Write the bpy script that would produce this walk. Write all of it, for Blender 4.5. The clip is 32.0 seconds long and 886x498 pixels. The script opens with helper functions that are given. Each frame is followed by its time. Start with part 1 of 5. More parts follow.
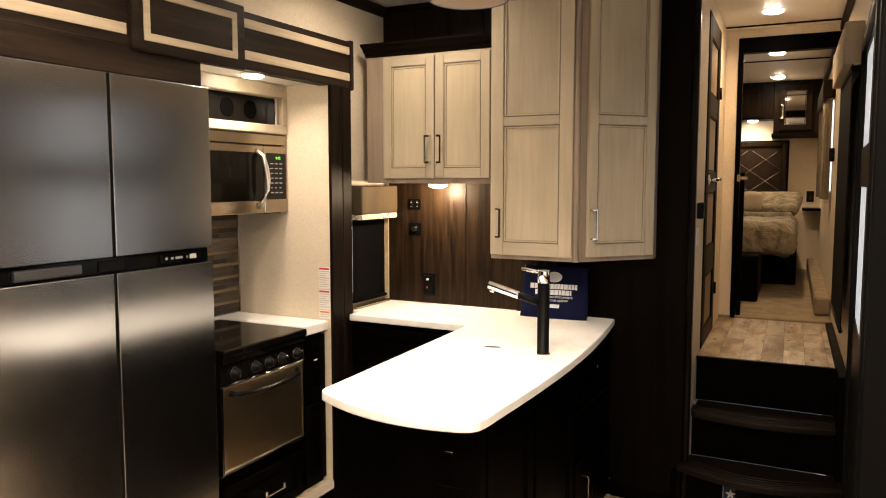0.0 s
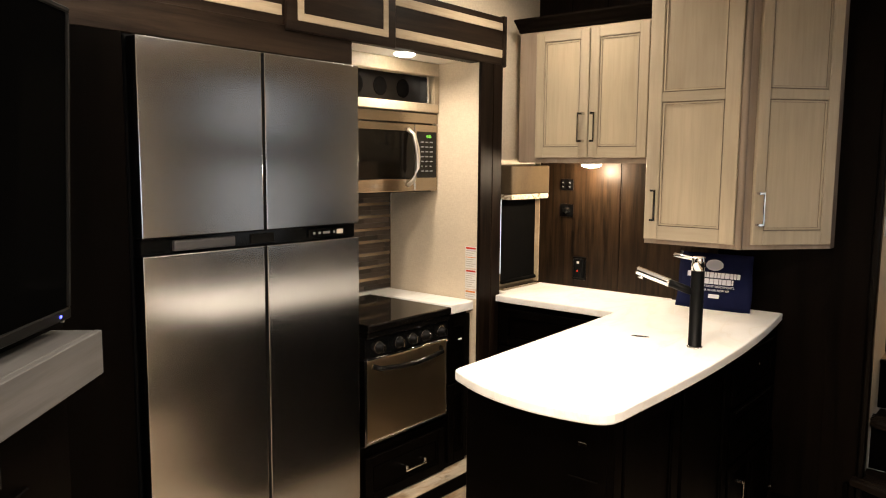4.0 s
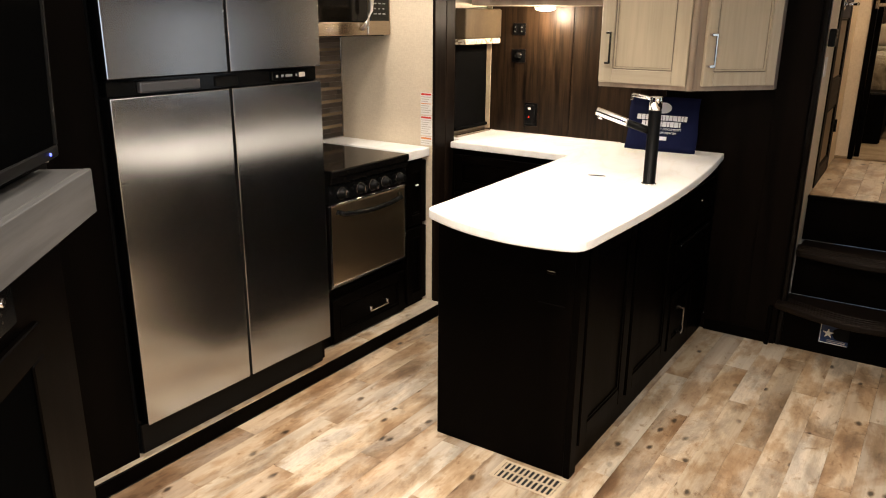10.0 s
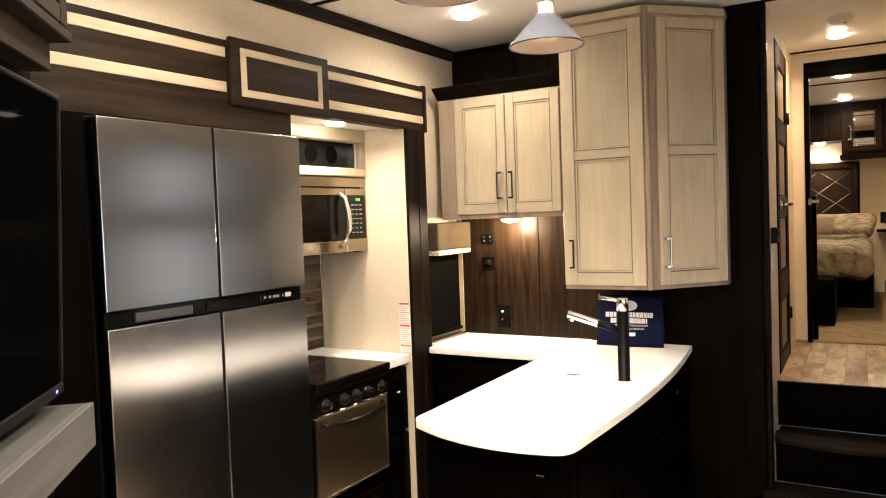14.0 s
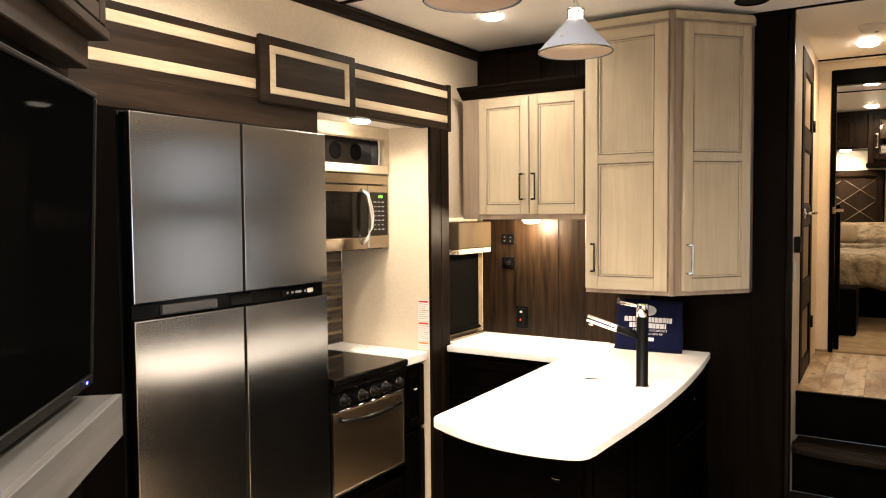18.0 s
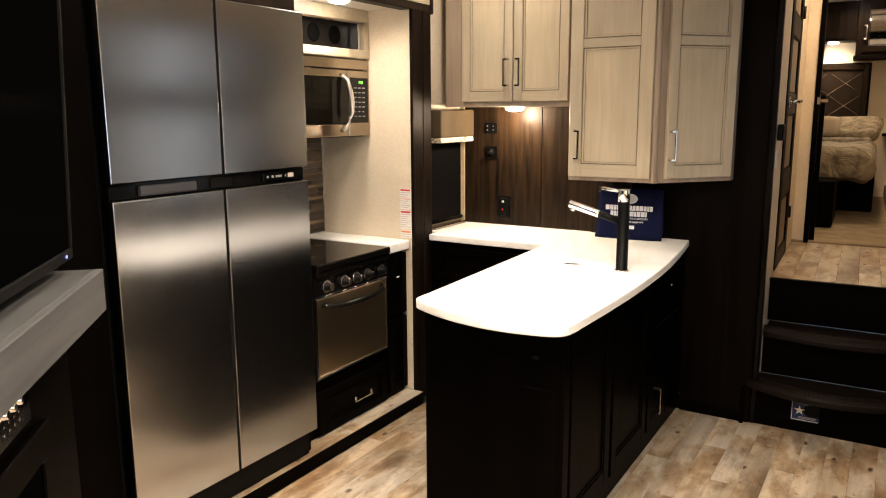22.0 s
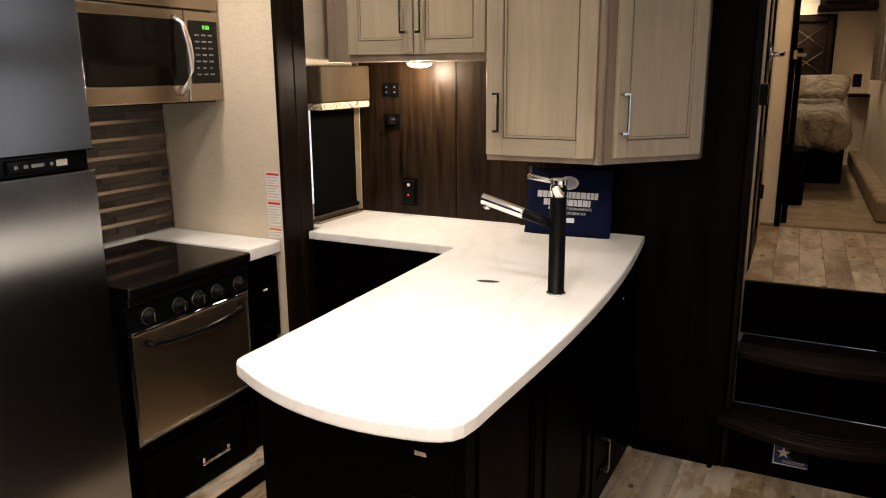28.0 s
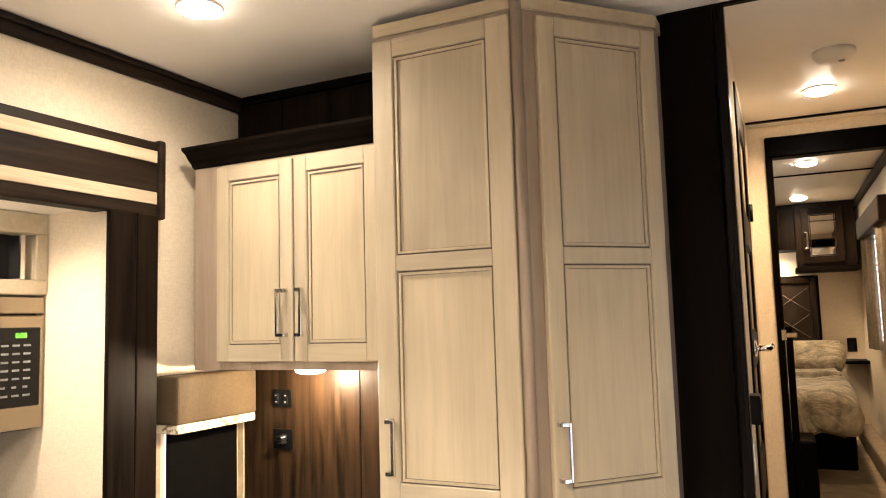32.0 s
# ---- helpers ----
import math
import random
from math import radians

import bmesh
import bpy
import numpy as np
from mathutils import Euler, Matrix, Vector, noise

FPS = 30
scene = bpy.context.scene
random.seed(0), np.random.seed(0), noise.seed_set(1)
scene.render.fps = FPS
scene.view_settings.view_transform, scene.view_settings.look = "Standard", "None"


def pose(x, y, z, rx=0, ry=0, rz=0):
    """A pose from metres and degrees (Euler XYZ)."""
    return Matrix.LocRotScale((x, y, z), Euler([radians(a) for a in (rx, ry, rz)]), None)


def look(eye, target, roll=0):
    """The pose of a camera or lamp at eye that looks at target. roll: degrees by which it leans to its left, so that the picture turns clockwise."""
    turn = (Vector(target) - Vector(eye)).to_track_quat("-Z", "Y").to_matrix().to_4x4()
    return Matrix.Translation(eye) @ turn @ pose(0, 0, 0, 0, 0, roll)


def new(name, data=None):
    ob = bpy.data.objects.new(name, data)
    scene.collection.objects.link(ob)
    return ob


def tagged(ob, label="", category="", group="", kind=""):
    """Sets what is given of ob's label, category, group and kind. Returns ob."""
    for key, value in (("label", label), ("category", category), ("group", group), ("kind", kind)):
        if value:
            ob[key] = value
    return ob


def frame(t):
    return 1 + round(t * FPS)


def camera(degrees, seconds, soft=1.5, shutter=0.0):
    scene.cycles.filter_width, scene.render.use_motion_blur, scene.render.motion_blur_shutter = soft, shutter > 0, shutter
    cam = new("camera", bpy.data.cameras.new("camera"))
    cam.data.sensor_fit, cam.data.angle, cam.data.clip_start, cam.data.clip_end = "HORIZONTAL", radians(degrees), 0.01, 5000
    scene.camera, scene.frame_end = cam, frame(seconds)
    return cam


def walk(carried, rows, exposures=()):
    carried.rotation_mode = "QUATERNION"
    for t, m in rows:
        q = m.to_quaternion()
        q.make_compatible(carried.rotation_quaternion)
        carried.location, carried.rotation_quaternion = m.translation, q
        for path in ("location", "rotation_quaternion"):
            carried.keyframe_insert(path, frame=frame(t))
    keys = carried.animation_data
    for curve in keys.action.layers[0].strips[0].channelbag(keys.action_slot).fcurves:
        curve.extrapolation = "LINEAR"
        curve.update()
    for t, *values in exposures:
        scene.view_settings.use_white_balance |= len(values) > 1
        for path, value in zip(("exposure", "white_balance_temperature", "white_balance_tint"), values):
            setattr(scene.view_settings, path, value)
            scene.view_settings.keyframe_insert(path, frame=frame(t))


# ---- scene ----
cam = camera(61.0, 32.0, soft=1.1)
PATH = [
    (0, (0.187, 0.307, 1.6), (-0.718, 2.082, 1.422), 0),
    (0.5, (0.216, 0.318, 1.616), (-0.778, 2.044, 1.439), 0.2),
    (1, (0.231, 0.32, 1.584), (-0.846, 2.002, 1.476), 0.4),
    (1.5, (0.259, 0.318, 1.614), (-0.853, 1.98, 1.552), 0.2),
    (2, (0.254, 0.342, 1.588), (-0.89, 1.982, 1.547), 0.5),
    (2.5, (0.256, 0.351, 1.623), (-0.932, 1.957, 1.536), 0.3),
    (3, (0.256, 0.371, 1.616), (-0.968, 1.947, 1.471), 0.2),
    (3.5, (0.239, 0.4, 1.586), (-1.009, 1.952, 1.406), 0.2),
    (5.5, (0.2, 0.427, 1.587), (-1.098, 1.896, 1.189), 0.2),
    (6, (0.188, 0.426, 1.583), (-1.085, 1.9, 1.131), 0.4),
    (6.5, (0.177, 0.427, 1.569), (-1.08, 1.898, 1.065), 0.3),
    (7, (0.189, 0.427, 1.562), (-1.057, 1.898, 1.028), 0.2),
    (7.5, (0.2, 0.423, 1.548), (-1.043, 1.887, 0.988), 0.1),
    (8, (0.215, 0.395, 1.543), (-1.004, 1.875, 0.972), 0.5),
    (8.5, (0.213, 0.348, 1.536), (-0.957, 1.859, 0.945), 0.8),
    (9, (0.217, 0.328, 1.536), (-0.896, 1.872, 0.921), 0.6),
    (9.5, (0.18, 0.308, 1.533), (-0.902, 1.876, 0.925), 0.7),
    (10, (0.143, 0.261, 1.535), (-0.919, 1.849, 0.945), 0.5),
    (10.5, (0.121, 0.205, 1.54), (-0.926, 1.818, 0.991), -0.1),
    (11, (0.12, 0.179, 1.547), (-0.922, 1.819, 1.073), -0.7),
    (11.5, (0.123, 0.163, 1.557), (-0.918, 1.823, 1.159), -1),
    (12, (0.134, 0.155, 1.568), (-0.906, 1.83, 1.232), -1.2),
    (12.5, (0.159, 0.15, 1.58), (-0.877, 1.839, 1.313), -1.3),
    (13, (0.16, 0.147, 1.589), (-0.873, 1.847, 1.384), -1.3),
    (13.5, (0.166, 0.148, 1.6), (-0.876, 1.847, 1.444), -1.9),
    (14, (0.169, 0.148, 1.604), (-0.871, 1.854, 1.522), -2.1),
    (14.5, (0.175, 0.143, 1.609), (-0.872, 1.847, 1.6), -2.5),
    (16.5, (0.167, 0.137, 1.615), (-0.911, 1.822, 1.607), -2.4),
    (17, (0.162, 0.126, 1.634), (-0.925, 1.804, 1.596), -0.7),
    (17.5, (0.168, 0.127, 1.636), (-0.93, 1.797, 1.558), -0.6),
    (18, (0.161, 0.123, 1.63), (-0.917, 1.805, 1.534), -0.5),
    (18.5, (0.175, 0.13, 1.63), (-0.89, 1.818, 1.491), -0.4),
    (19, (0.159, 0.124, 1.629), (-0.894, 1.817, 1.469), -0.5),
    (19.5, (0.155, 0.125, 1.621), (-0.896, 1.816, 1.421), -0.4),
    (20, (0.154, 0.128, 1.618), (-0.894, 1.815, 1.378), -0.4),
    (20.5, (0.163, 0.126, 1.607), (-0.887, 1.809, 1.351), -0.4),
    (21, (0.157, 0.127, 1.6), (-0.883, 1.809, 1.303), -0.4),
    (21.5, (0.158, 0.124, 1.587), (-0.876, 1.806, 1.265), -0.3),
    (22, (0.154, 0.128, 1.565), (-0.868, 1.809, 1.207), -0.3),
    (22.5, (0.16, 0.131, 1.546), (-0.855, 1.806, 1.138), -0.2),
    (23, (0.161, 0.14, 1.562), (-0.85, 1.81, 1.125), -0.3),
    (23.5, (0.15, 0.14, 1.531), (-0.843, 1.82, 1.091), -0.1),
    (24, (0.139, 0.179, 1.528), (-0.816, 1.873, 1.061), -0.1),
    (24.5, (0.109, 0.255, 1.527), (-0.818, 1.957, 1.036), -0.2),
    (26.5, (0.018, 0.71, 1.536), (-0.945, 2.365, 0.957), -0.4),
    (27, (-0.064, 0.851, 1.529), (-0.998, 2.528, 0.971), -0.1),
    (27.5, (-0.102, 0.971, 1.556), (-1.014, 2.675, 1.044), -0.2),
    (28, (-0.126, 1.084, 1.548), (-1.015, 2.817, 1.09), -0.4),
    (28.5, (-0.156, 1.221, 1.578), (-1.027, 2.978, 1.185), -0.7),
    (29, (-0.183, 1.347, 1.596), (-1.028, 3.129, 1.266), -0.8),
    (29.5, (-0.212, 1.446, 1.602), (-1.019, 3.255, 1.331), -0.7),
    (30, (-0.262, 1.573, 1.638), (-1.031, 3.414, 1.495), -0.7),
    (30.5, (-0.329, 1.698, 1.67), (-1.062, 3.558, 1.661), -0.7),
    (31, (-0.343, 1.777, 1.703), (-1.075, 3.637, 1.761), -1.4),
    (31.5, (-0.274, 1.846, 1.719), (-1.08, 3.672, 1.853), -2),
    (32, (-0.19, 1.889, 1.724), (-1.072, 3.674, 1.917), -1.6),
]
EXPOSURES = [(0, -0.52, 6650, 13), (3, -0.6, 6550, 12), (6, -0.58, 6200, 11), (9, -0.56, 6000, 11), (11, -0.42, 6150, 11), (14, -0.04, 6400, 12), (17, 0.03, 6450, 12), (19, -0.07, 6400, 12), (24, -0.56, 6200, 12), (26.5, -0.75, 6000, 13), (28, -1.1, 6000, 13), (29, -1.2, 6150, 13), (30, -0.8, 6650, 13), (31, -0.24, 6800, 15), (32, 0.12, 6450, 12)]
walk(cam, [(t, look(eye, target, roll)) for t, eye, target, roll in PATH], EXPOSURES)

# ---- daylight, lamps, exposure ----
world = bpy.data.worlds.new("world")
scene.world = world
world.use_nodes = True
_wn = world.node_tree
_sky = _wn.nodes.new("ShaderNodeTexSky")
_sky.sky_type, _sky.sun_disc, _sky.sun_elevation, _sky.sun_rotation = "NISHITA", False, radians(48), radians(120)
_wn.links.new(_sky.outputs[0], _wn.nodes["Background"].inputs[0])
_wn.nodes["Background"].inputs[1].default_value = 0.15
sun = new("sun", bpy.data.lights.new("sun", "SUN"))
sun.data.energy, sun.data.angle, sun.data.color = 5.0, radians(0.6), (1.0, 0.95, 0.88)
sun.matrix_world = look((6, -8, 12), (0, 2, 0))

WARM = (1.0, 0.85, 0.67)
PUCK_W, PENDANT_W = 31.0, 13.0


def lamp(name, where, watts, size, aim=(0, 0, -1), color=WARM, spread=160):
    ob = new(name, bpy.data.lights.new(name, "AREA"))
    ob.data.shape, ob.data.size, ob.data.energy, ob.data.color, ob.data.spread = "DISK", size, watts, color, radians(spread)
    ob.matrix_world = look(where, Vector(where) + Vector(aim))
    return ob


# ---- material tools ----
def material(name, base, rough=0.5, metal=0.0, spec=0.4):
    m = bpy.data.materials.new(name)
    m.use_nodes = True
    b = m.node_tree.nodes["Principled BSDF"]
    b.inputs["Base Color"].default_value = (*base, 1)
    b.inputs["Roughness"].default_value = rough
    b.inputs["Metallic"].default_value = metal
    b.inputs["Specular IOR Level"].default_value = spec
    return m


def node(m, kind, **values):
    n = m.node_tree.nodes.new(kind)
    for key, value in values.items():
        n.inputs[key.replace("_", " ")].default_value = value
    return n


def wire(m, a, b):
    m.node_tree.links.new(a, b)


def coords(m, scale=(1, 1, 1), turn=(0, 0, 0), shift=None):
    tc = node(m, "ShaderNodeTexCoord")
    mp = node(m, "ShaderNodeMapping")
    mp.inputs["Scale"].default_value, mp.inputs["Rotation"].default_value = scale, turn
    wire(m, tc.outputs["Object"], mp.inputs["Vector"])
    if shift:
        info = node(m, "ShaderNodeObjectInfo")
        mul = node(m, "ShaderNodeVectorMath")
        mul.operation = "SCALE"
        mul.inputs[0].default_value = shift
        wire(m, info.outputs["Random"], mul.inputs["Scale"])
        wire(m, mul.outputs[0], mp.inputs["Location"])
    return mp.outputs[0]


def ramp(m, fac, stops):
    r = node(m, "ShaderNodeValToRGB")
    e = r.color_ramp.elements
    while len(e) < len(stops):
        e.new(0.5)
    for el, (p, c) in zip(e, stops):
        el.position, el.color = p, (*c, 1) if len(c) == 3 else c
    wire(m, fac, r.inputs[0])
    return r.outputs[0]


def bump(m, height, strength, distance=0.002):
    b = node(m, "ShaderNodeBump", Strength=strength, Distance=distance)
    wire(m, height, b.inputs["Height"])
    wire(m, b.outputs[0], m.node_tree.nodes["Principled BSDF"].inputs["Normal"])


def noise_tex(m, vec, scale, detail=4.0, rough=0.55, distort=0.0):
    n = node(m, "ShaderNodeTexNoise", Scale=scale, Detail=detail, Roughness=rough, Distortion=distort)
    wire(m, vec, n.inputs["Vector"])
    return n.outputs["Fac"]


def mix(m, fac, a, b, mode="MIX"):
    n = m.node_tree.nodes.new("ShaderNodeMix")
    n.data_type, n.blend_type = "RGBA", mode
    for socket, value in ((n.inputs[0], fac), (n.inputs[6], a), (n.inputs[7], b)):
        if hasattr(value, "links"):
            wire(m, value, socket)
        else:
            socket.default_value = value if isinstance(value, float) else (*value, 1)
    return n.outputs[2]


def base_to(m, socket):
    wire(m, socket, m.node_tree.nodes["Principled BSDF"].inputs["Base Color"])


def rough_to(m, fac, lo, hi):
    n = node(m, "ShaderNodeMapRange")
    n.inputs["To Min"].default_value, n.inputs["To Max"].default_value = lo, hi
    wire(m, fac, n.inputs["Value"])
    wire(m, n.outputs[0], m.node_tree.nodes["Principled BSDF"].inputs["Roughness"])


def wood(name, dark, light, grain="z", rough=0.45, fine=60.0, shift=(7, 3, 5), relief=0.12, gloss=0.12, broad_scale=9.0, pore=0.7, wave=0.6, figure=0.0):
    """Wood with long grain along one axis, broad bands and fine pores."""
    m = material(name, light, rough, 0.0, gloss)
    long = {"x": (0.06, 1, 1), "y": (1, 0.06, 1), "z": (1, 1, 0.06)}[grain]
    v = coords(m, long, shift=shift)
    a, b = noise_tex(m, v, broad_scale, 5.0, 0.6, wave), noise_tex(m, v, fine, 3.0, 0.6)
    c = noise_tex(m, coords(m, (1, 1, 1), shift=shift), 2.3, 2.0)
    broad = ramp(m, a, [(0.3, dark), (0.7, light)])
    pores = ramp(m, b, [(0.33, (0.80, 0.78, 0.76)), (0.55, (1, 1, 1))])
    stain = ramp(m, c, [(0.3, (0.88, 0.88, 0.88)), (0.7, (1.05, 1.05, 1.05))])
    c = mix(m, 1.0, mix(m, pore, broad, pores, "MULTIPLY"), stain, "MULTIPLY")
    if figure:
        ring = node(m, "ShaderNodeTexWave", Scale=7.0, Distortion=16.0, Detail=3.0)
        ring.inputs["Detail Scale"].default_value = 0.8
        ring.bands_direction = {"x": "Z", "y": "X", "z": "X"}[grain]
        wire(m, coords(m, tuple(0.22 if k < 0.5 else 1.0 for k in long), shift=shift), ring.inputs["Vector"])
        c = mix(m, figure, c, ramp(m, ring.outputs["Fac"], [(0.0, (0.70, 0.66, 0.61)), (0.16, (0.95, 0.94, 0.93)), (1.0, (1.03, 1.03, 1.03))]), "MULTIPLY")
        info = node(m, "ShaderNodeObjectInfo")
        c = mix(m, 1.0, c, ramp(m, info.outputs["Random"], [(0.0, (0.93, 0.93, 0.945)), (0.5, (1.0, 1.0, 1.0)), (1.0, (1.04, 1.025, 0.985))]), "MULTIPLY")
    base_to(m, c)
    rough_to(m, a, rough - 0.07, rough + 0.1)
    bump(m, b, relief, 0.001)
    return m


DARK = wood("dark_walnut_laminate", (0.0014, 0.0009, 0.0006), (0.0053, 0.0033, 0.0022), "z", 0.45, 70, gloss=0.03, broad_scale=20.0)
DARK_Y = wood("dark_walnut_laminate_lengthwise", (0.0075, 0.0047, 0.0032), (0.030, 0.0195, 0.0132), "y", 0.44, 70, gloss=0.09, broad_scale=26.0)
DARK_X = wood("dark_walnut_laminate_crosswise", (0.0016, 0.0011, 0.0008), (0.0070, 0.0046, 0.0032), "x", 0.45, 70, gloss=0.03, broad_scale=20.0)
PANEL = wood("brown_wood_panel", (0.0026, 0.0015, 0.0008), (0.032, 0.0175, 0.0082), "z", 0.42, 140, relief=0.2, gloss=0.15, broad_scale=45.0, wave=0.5)
LACQUER = wood("lacquered_walnut_post", (0.0015, 0.0011, 0.0009), (0.0055, 0.0038, 0.0030), "z", 0.26, 70, gloss=0.09, broad_scale=20.0)
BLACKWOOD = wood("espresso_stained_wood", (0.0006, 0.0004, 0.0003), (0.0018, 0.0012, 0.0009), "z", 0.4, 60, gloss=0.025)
MAPLE = wood("grey_washed_maple", (0.415, 0.350, 0.250), (0.495, 0.423, 0.308), "z", 0.36, 75, relief=0.05, gloss=0.45, broad_scale=14.0, pore=0.34, figure=0.06)
MAPLE_X = wood("grey_washed_maple_rail", (0.415, 0.350, 0.250), (0.495, 0.423, 0.308), "x", 0.36, 75, relief=0.05, gloss=0.45, broad_scale=14.0, pore=0.34, figure=0.06)
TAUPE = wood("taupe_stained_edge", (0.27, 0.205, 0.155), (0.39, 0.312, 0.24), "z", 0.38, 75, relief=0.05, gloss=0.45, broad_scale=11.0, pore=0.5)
POST = wood("dark_post_wood", (0.003, 0.0018, 0.0012), (0.016, 0.010, 0.0066), "z", 0.42, 80, gloss=0.05, broad_scale=30.0)
DOORPANEL = wood("tan_door_panel", (0.20, 0.145, 0.095), (0.26, 0.195, 0.13), "z", 0.4, 70, gloss=0.3)
GLAZE = material("dark_glaze_line", (0.115, 0.083, 0.056), 0.5)
STRIPE = wood("pale_oak_inlay", (0.39, 0.315, 0.215), (0.50, 0.415, 0.295), "y", 0.45, 80, relief=0.05)
GREYWOOD = wood("grey_barnwood", (0.042, 0.042, 0.043), (0.088, 0.086, 0.084), "x", 0.55, 60, gloss=0.1)


def wallpaper():
    m = material("cream_linen_wallcovering", (0.72, 0.62, 0.47), 0.62)
    weave = noise_tex(m, coords(m, (1, 1, 0.25)), 220.0, 2.0)
    weave2 = noise_tex(m, coords(m, (0.25, 0.25, 1)), 190.0, 2.0)
    blotch = noise_tex(m, coords(m), 3.0, 3.0)
    c = mix(m, 0.5, ramp(m, weave, [(0.3, (0.63, 0.53, 0.40)), (0.7, (0.77, 0.67, 0.52))]),
            ramp(m, weave2, [(0.3, (0.65, 0.55, 0.41)), (0.7, (0.77, 0.67, 0.52))]))
    base_to(m, mix(m, 1.0, c, ramp(m, blotch, [(0.3, (0.94, 0.94, 0.94)), (0.7, (1.03, 1.03, 1.03))]), "MULTIPLY"))
    bump(m, weave, 0.12, 0.0006)
    return m


CREAM = wallpaper()


def ceiling_skin():
    m = material("white_textured_ceiling", (0.84, 0.82, 0.78), 0.42)
    n = noise_tex(m, coords(m), 75.0, 3.0, 0.6, 0.8)
    base_to(m, ramp(m, noise_tex(m, coords(m), 2.0, 3.0), [(0.3, (0.81, 0.785, 0.74)), (0.7, (0.86, 0.84, 0.80))]))
    bump(m, n, 0.3, 0.0012)
    return m


CEIL = ceiling_skin()


def marble():
    m = material("white_marble_laminate", (0.83, 0.81, 0.77), 0.5, 0.0, 0.22)
    v = coords(m, (1, 0.45, 1), (0, 0, 0.5))
    a, b = noise_tex(m, v, 3.2, 6.0, 0.6, 1.8), noise_tex(m, v, 14.0, 4.0, 0.6, 0.8)
    veins = ramp(m, a, [(0.36, (0.89, 0.88, 0.86)), (0.46, (0.88, 0.865, 0.835)), (0.50, (0.85, 0.825, 0.78)), (0.54, (0.885, 0.87, 0.845)), (0.7, (0.90, 0.89, 0.875))])
    base_to(m, mix(m, 0.3, veins, ramp(m, b, [(0.35, (0.92, 0.905, 0.885)), (0.65, (1, 1, 1))]), "MULTIPLY"))
    return m


MARBLE = marble()


def plank_skin():
    """Weathered vinyl planks: each one its own cream, tan or grey-brown, with soft brown stains, grey smudges, scraped streaks and sparse dark knots."""
    m = material("weathered_wood_vinyl", (0.5, 0.4, 0.28), 0.4)
    info = node(m, "ShaderNodeObjectInfo")
    tone = ramp(m, info.outputs["Random"], [(0.0, (0.37, 0.285, 0.205)), (0.18, (0.52, 0.435, 0.325)), (0.36, (0.45, 0.355, 0.255)), (0.52, (0.56, 0.475, 0.365)), (0.70, (0.40, 0.335, 0.265)), (0.86, (0.64, 0.575, 0.475)), (1.0, (0.47, 0.395, 0.30))])
    runs = ramp(m, noise_tex(m, coords(m, (1, 0.07, 1), shift=(31, 17, 0)), 22.0, 6.0, 0.62, 0.2), [(0.28, (0.70, 0.65, 0.58)), (0.45, (0.94, 0.92, 0.89)), (0.62, (1.0, 1.0, 1.0)), (0.76, (1.16, 1.16, 1.15))])
    strip = ramp(m, noise_tex(m, coords(m, (1, 0.10, 1), shift=(19, 3, 0)), 9.0, 2.0, 0.5, 0.0), [(0.36, (0.80, 0.79, 0.78)), (0.5, (1.0, 1.0, 1.0)), (0.64, (1.12, 1.11, 1.09))])
    grey = ramp(m, noise_tex(m, coords(m, (1, 0.38, 1), shift=(13, 29, 0)), 5.0, 8.0, 0.72, 0.3), [(0.35, (0.40, 0.395, 0.41)), (0.43, (0.68, 0.675, 0.69)), (0.51, (1, 1, 1))])
    stain = ramp(m, noise_tex(m, coords(m, (1, 0.42, 1), shift=(23, 7, 0)), 6.5, 6.0, 0.62, 0.25), [(0.34, (0.40, 0.27, 0.165)), (0.45, (0.72, 0.60, 0.47)), (0.54, (1, 1, 1))])
    blot = ramp(m, noise_tex(m, coords(m, (1, 0.6, 1), shift=(7, 43, 0)), 30.0, 5.0, 0.6, 0.4), [(0.29, (0.45, 0.36, 0.27)), (0.36, (0.82, 0.76, 0.68)), (0.42, (1, 1, 1))])
    warp = node(m, "ShaderNodeTexNoise", Scale=30.0, Detail=2.0)
    at = coords(m, (1, 0.55, 1), shift=(11, 5, 0))
    wire(m, at, warp.inputs["Vector"])
    push = node(m, "ShaderNodeVectorMath")
    push.operation = "MULTIPLY_ADD"
    push.inputs[1].default_value = (0.02, 0.02, 0)
    wire(m, warp.outputs["Color"], push.inputs[0])
    wire(m, at, push.inputs[2])
    knot = node(m, "ShaderNodeTexVoronoi", Scale=9.0)
    knot.voronoi_dimensions = "2D"
    wire(m, push.outputs[0], knot.inputs["Vector"])
    knots = ramp(m, knot.outputs["Distance"], [(0.05, (0.12, 0.105, 0.09)), (0.085, (0.50, 0.45, 0.39)), (0.13, (1, 1, 1))])
    fine = noise_tex(m, coords(m, (1, 0.04, 1), shift=(3, 5, 0)), 150.0, 2.0)
    c = mix(m, 1.0, mix(m, 1.0, tone, runs, "MULTIPLY"), strip, "MULTIPLY")
    for layer, much in ((grey, 0.8), (stain, 0.9), (blot, 0.8)):
        c = mix(m, much, c, layer, "MULTIPLY")
    sparse = ramp(m, noise_tex(m, coords(m, (1, 0.8, 1), shift=(37, 11, 0)), 4.0, 2.0, 0.5, 0.0), [(0.50, (0, 0, 0)), (0.58, (1, 1, 1))])
    c = mix(m, sparse, c, mix(m, 1.0, c, knots, "MULTIPLY"))
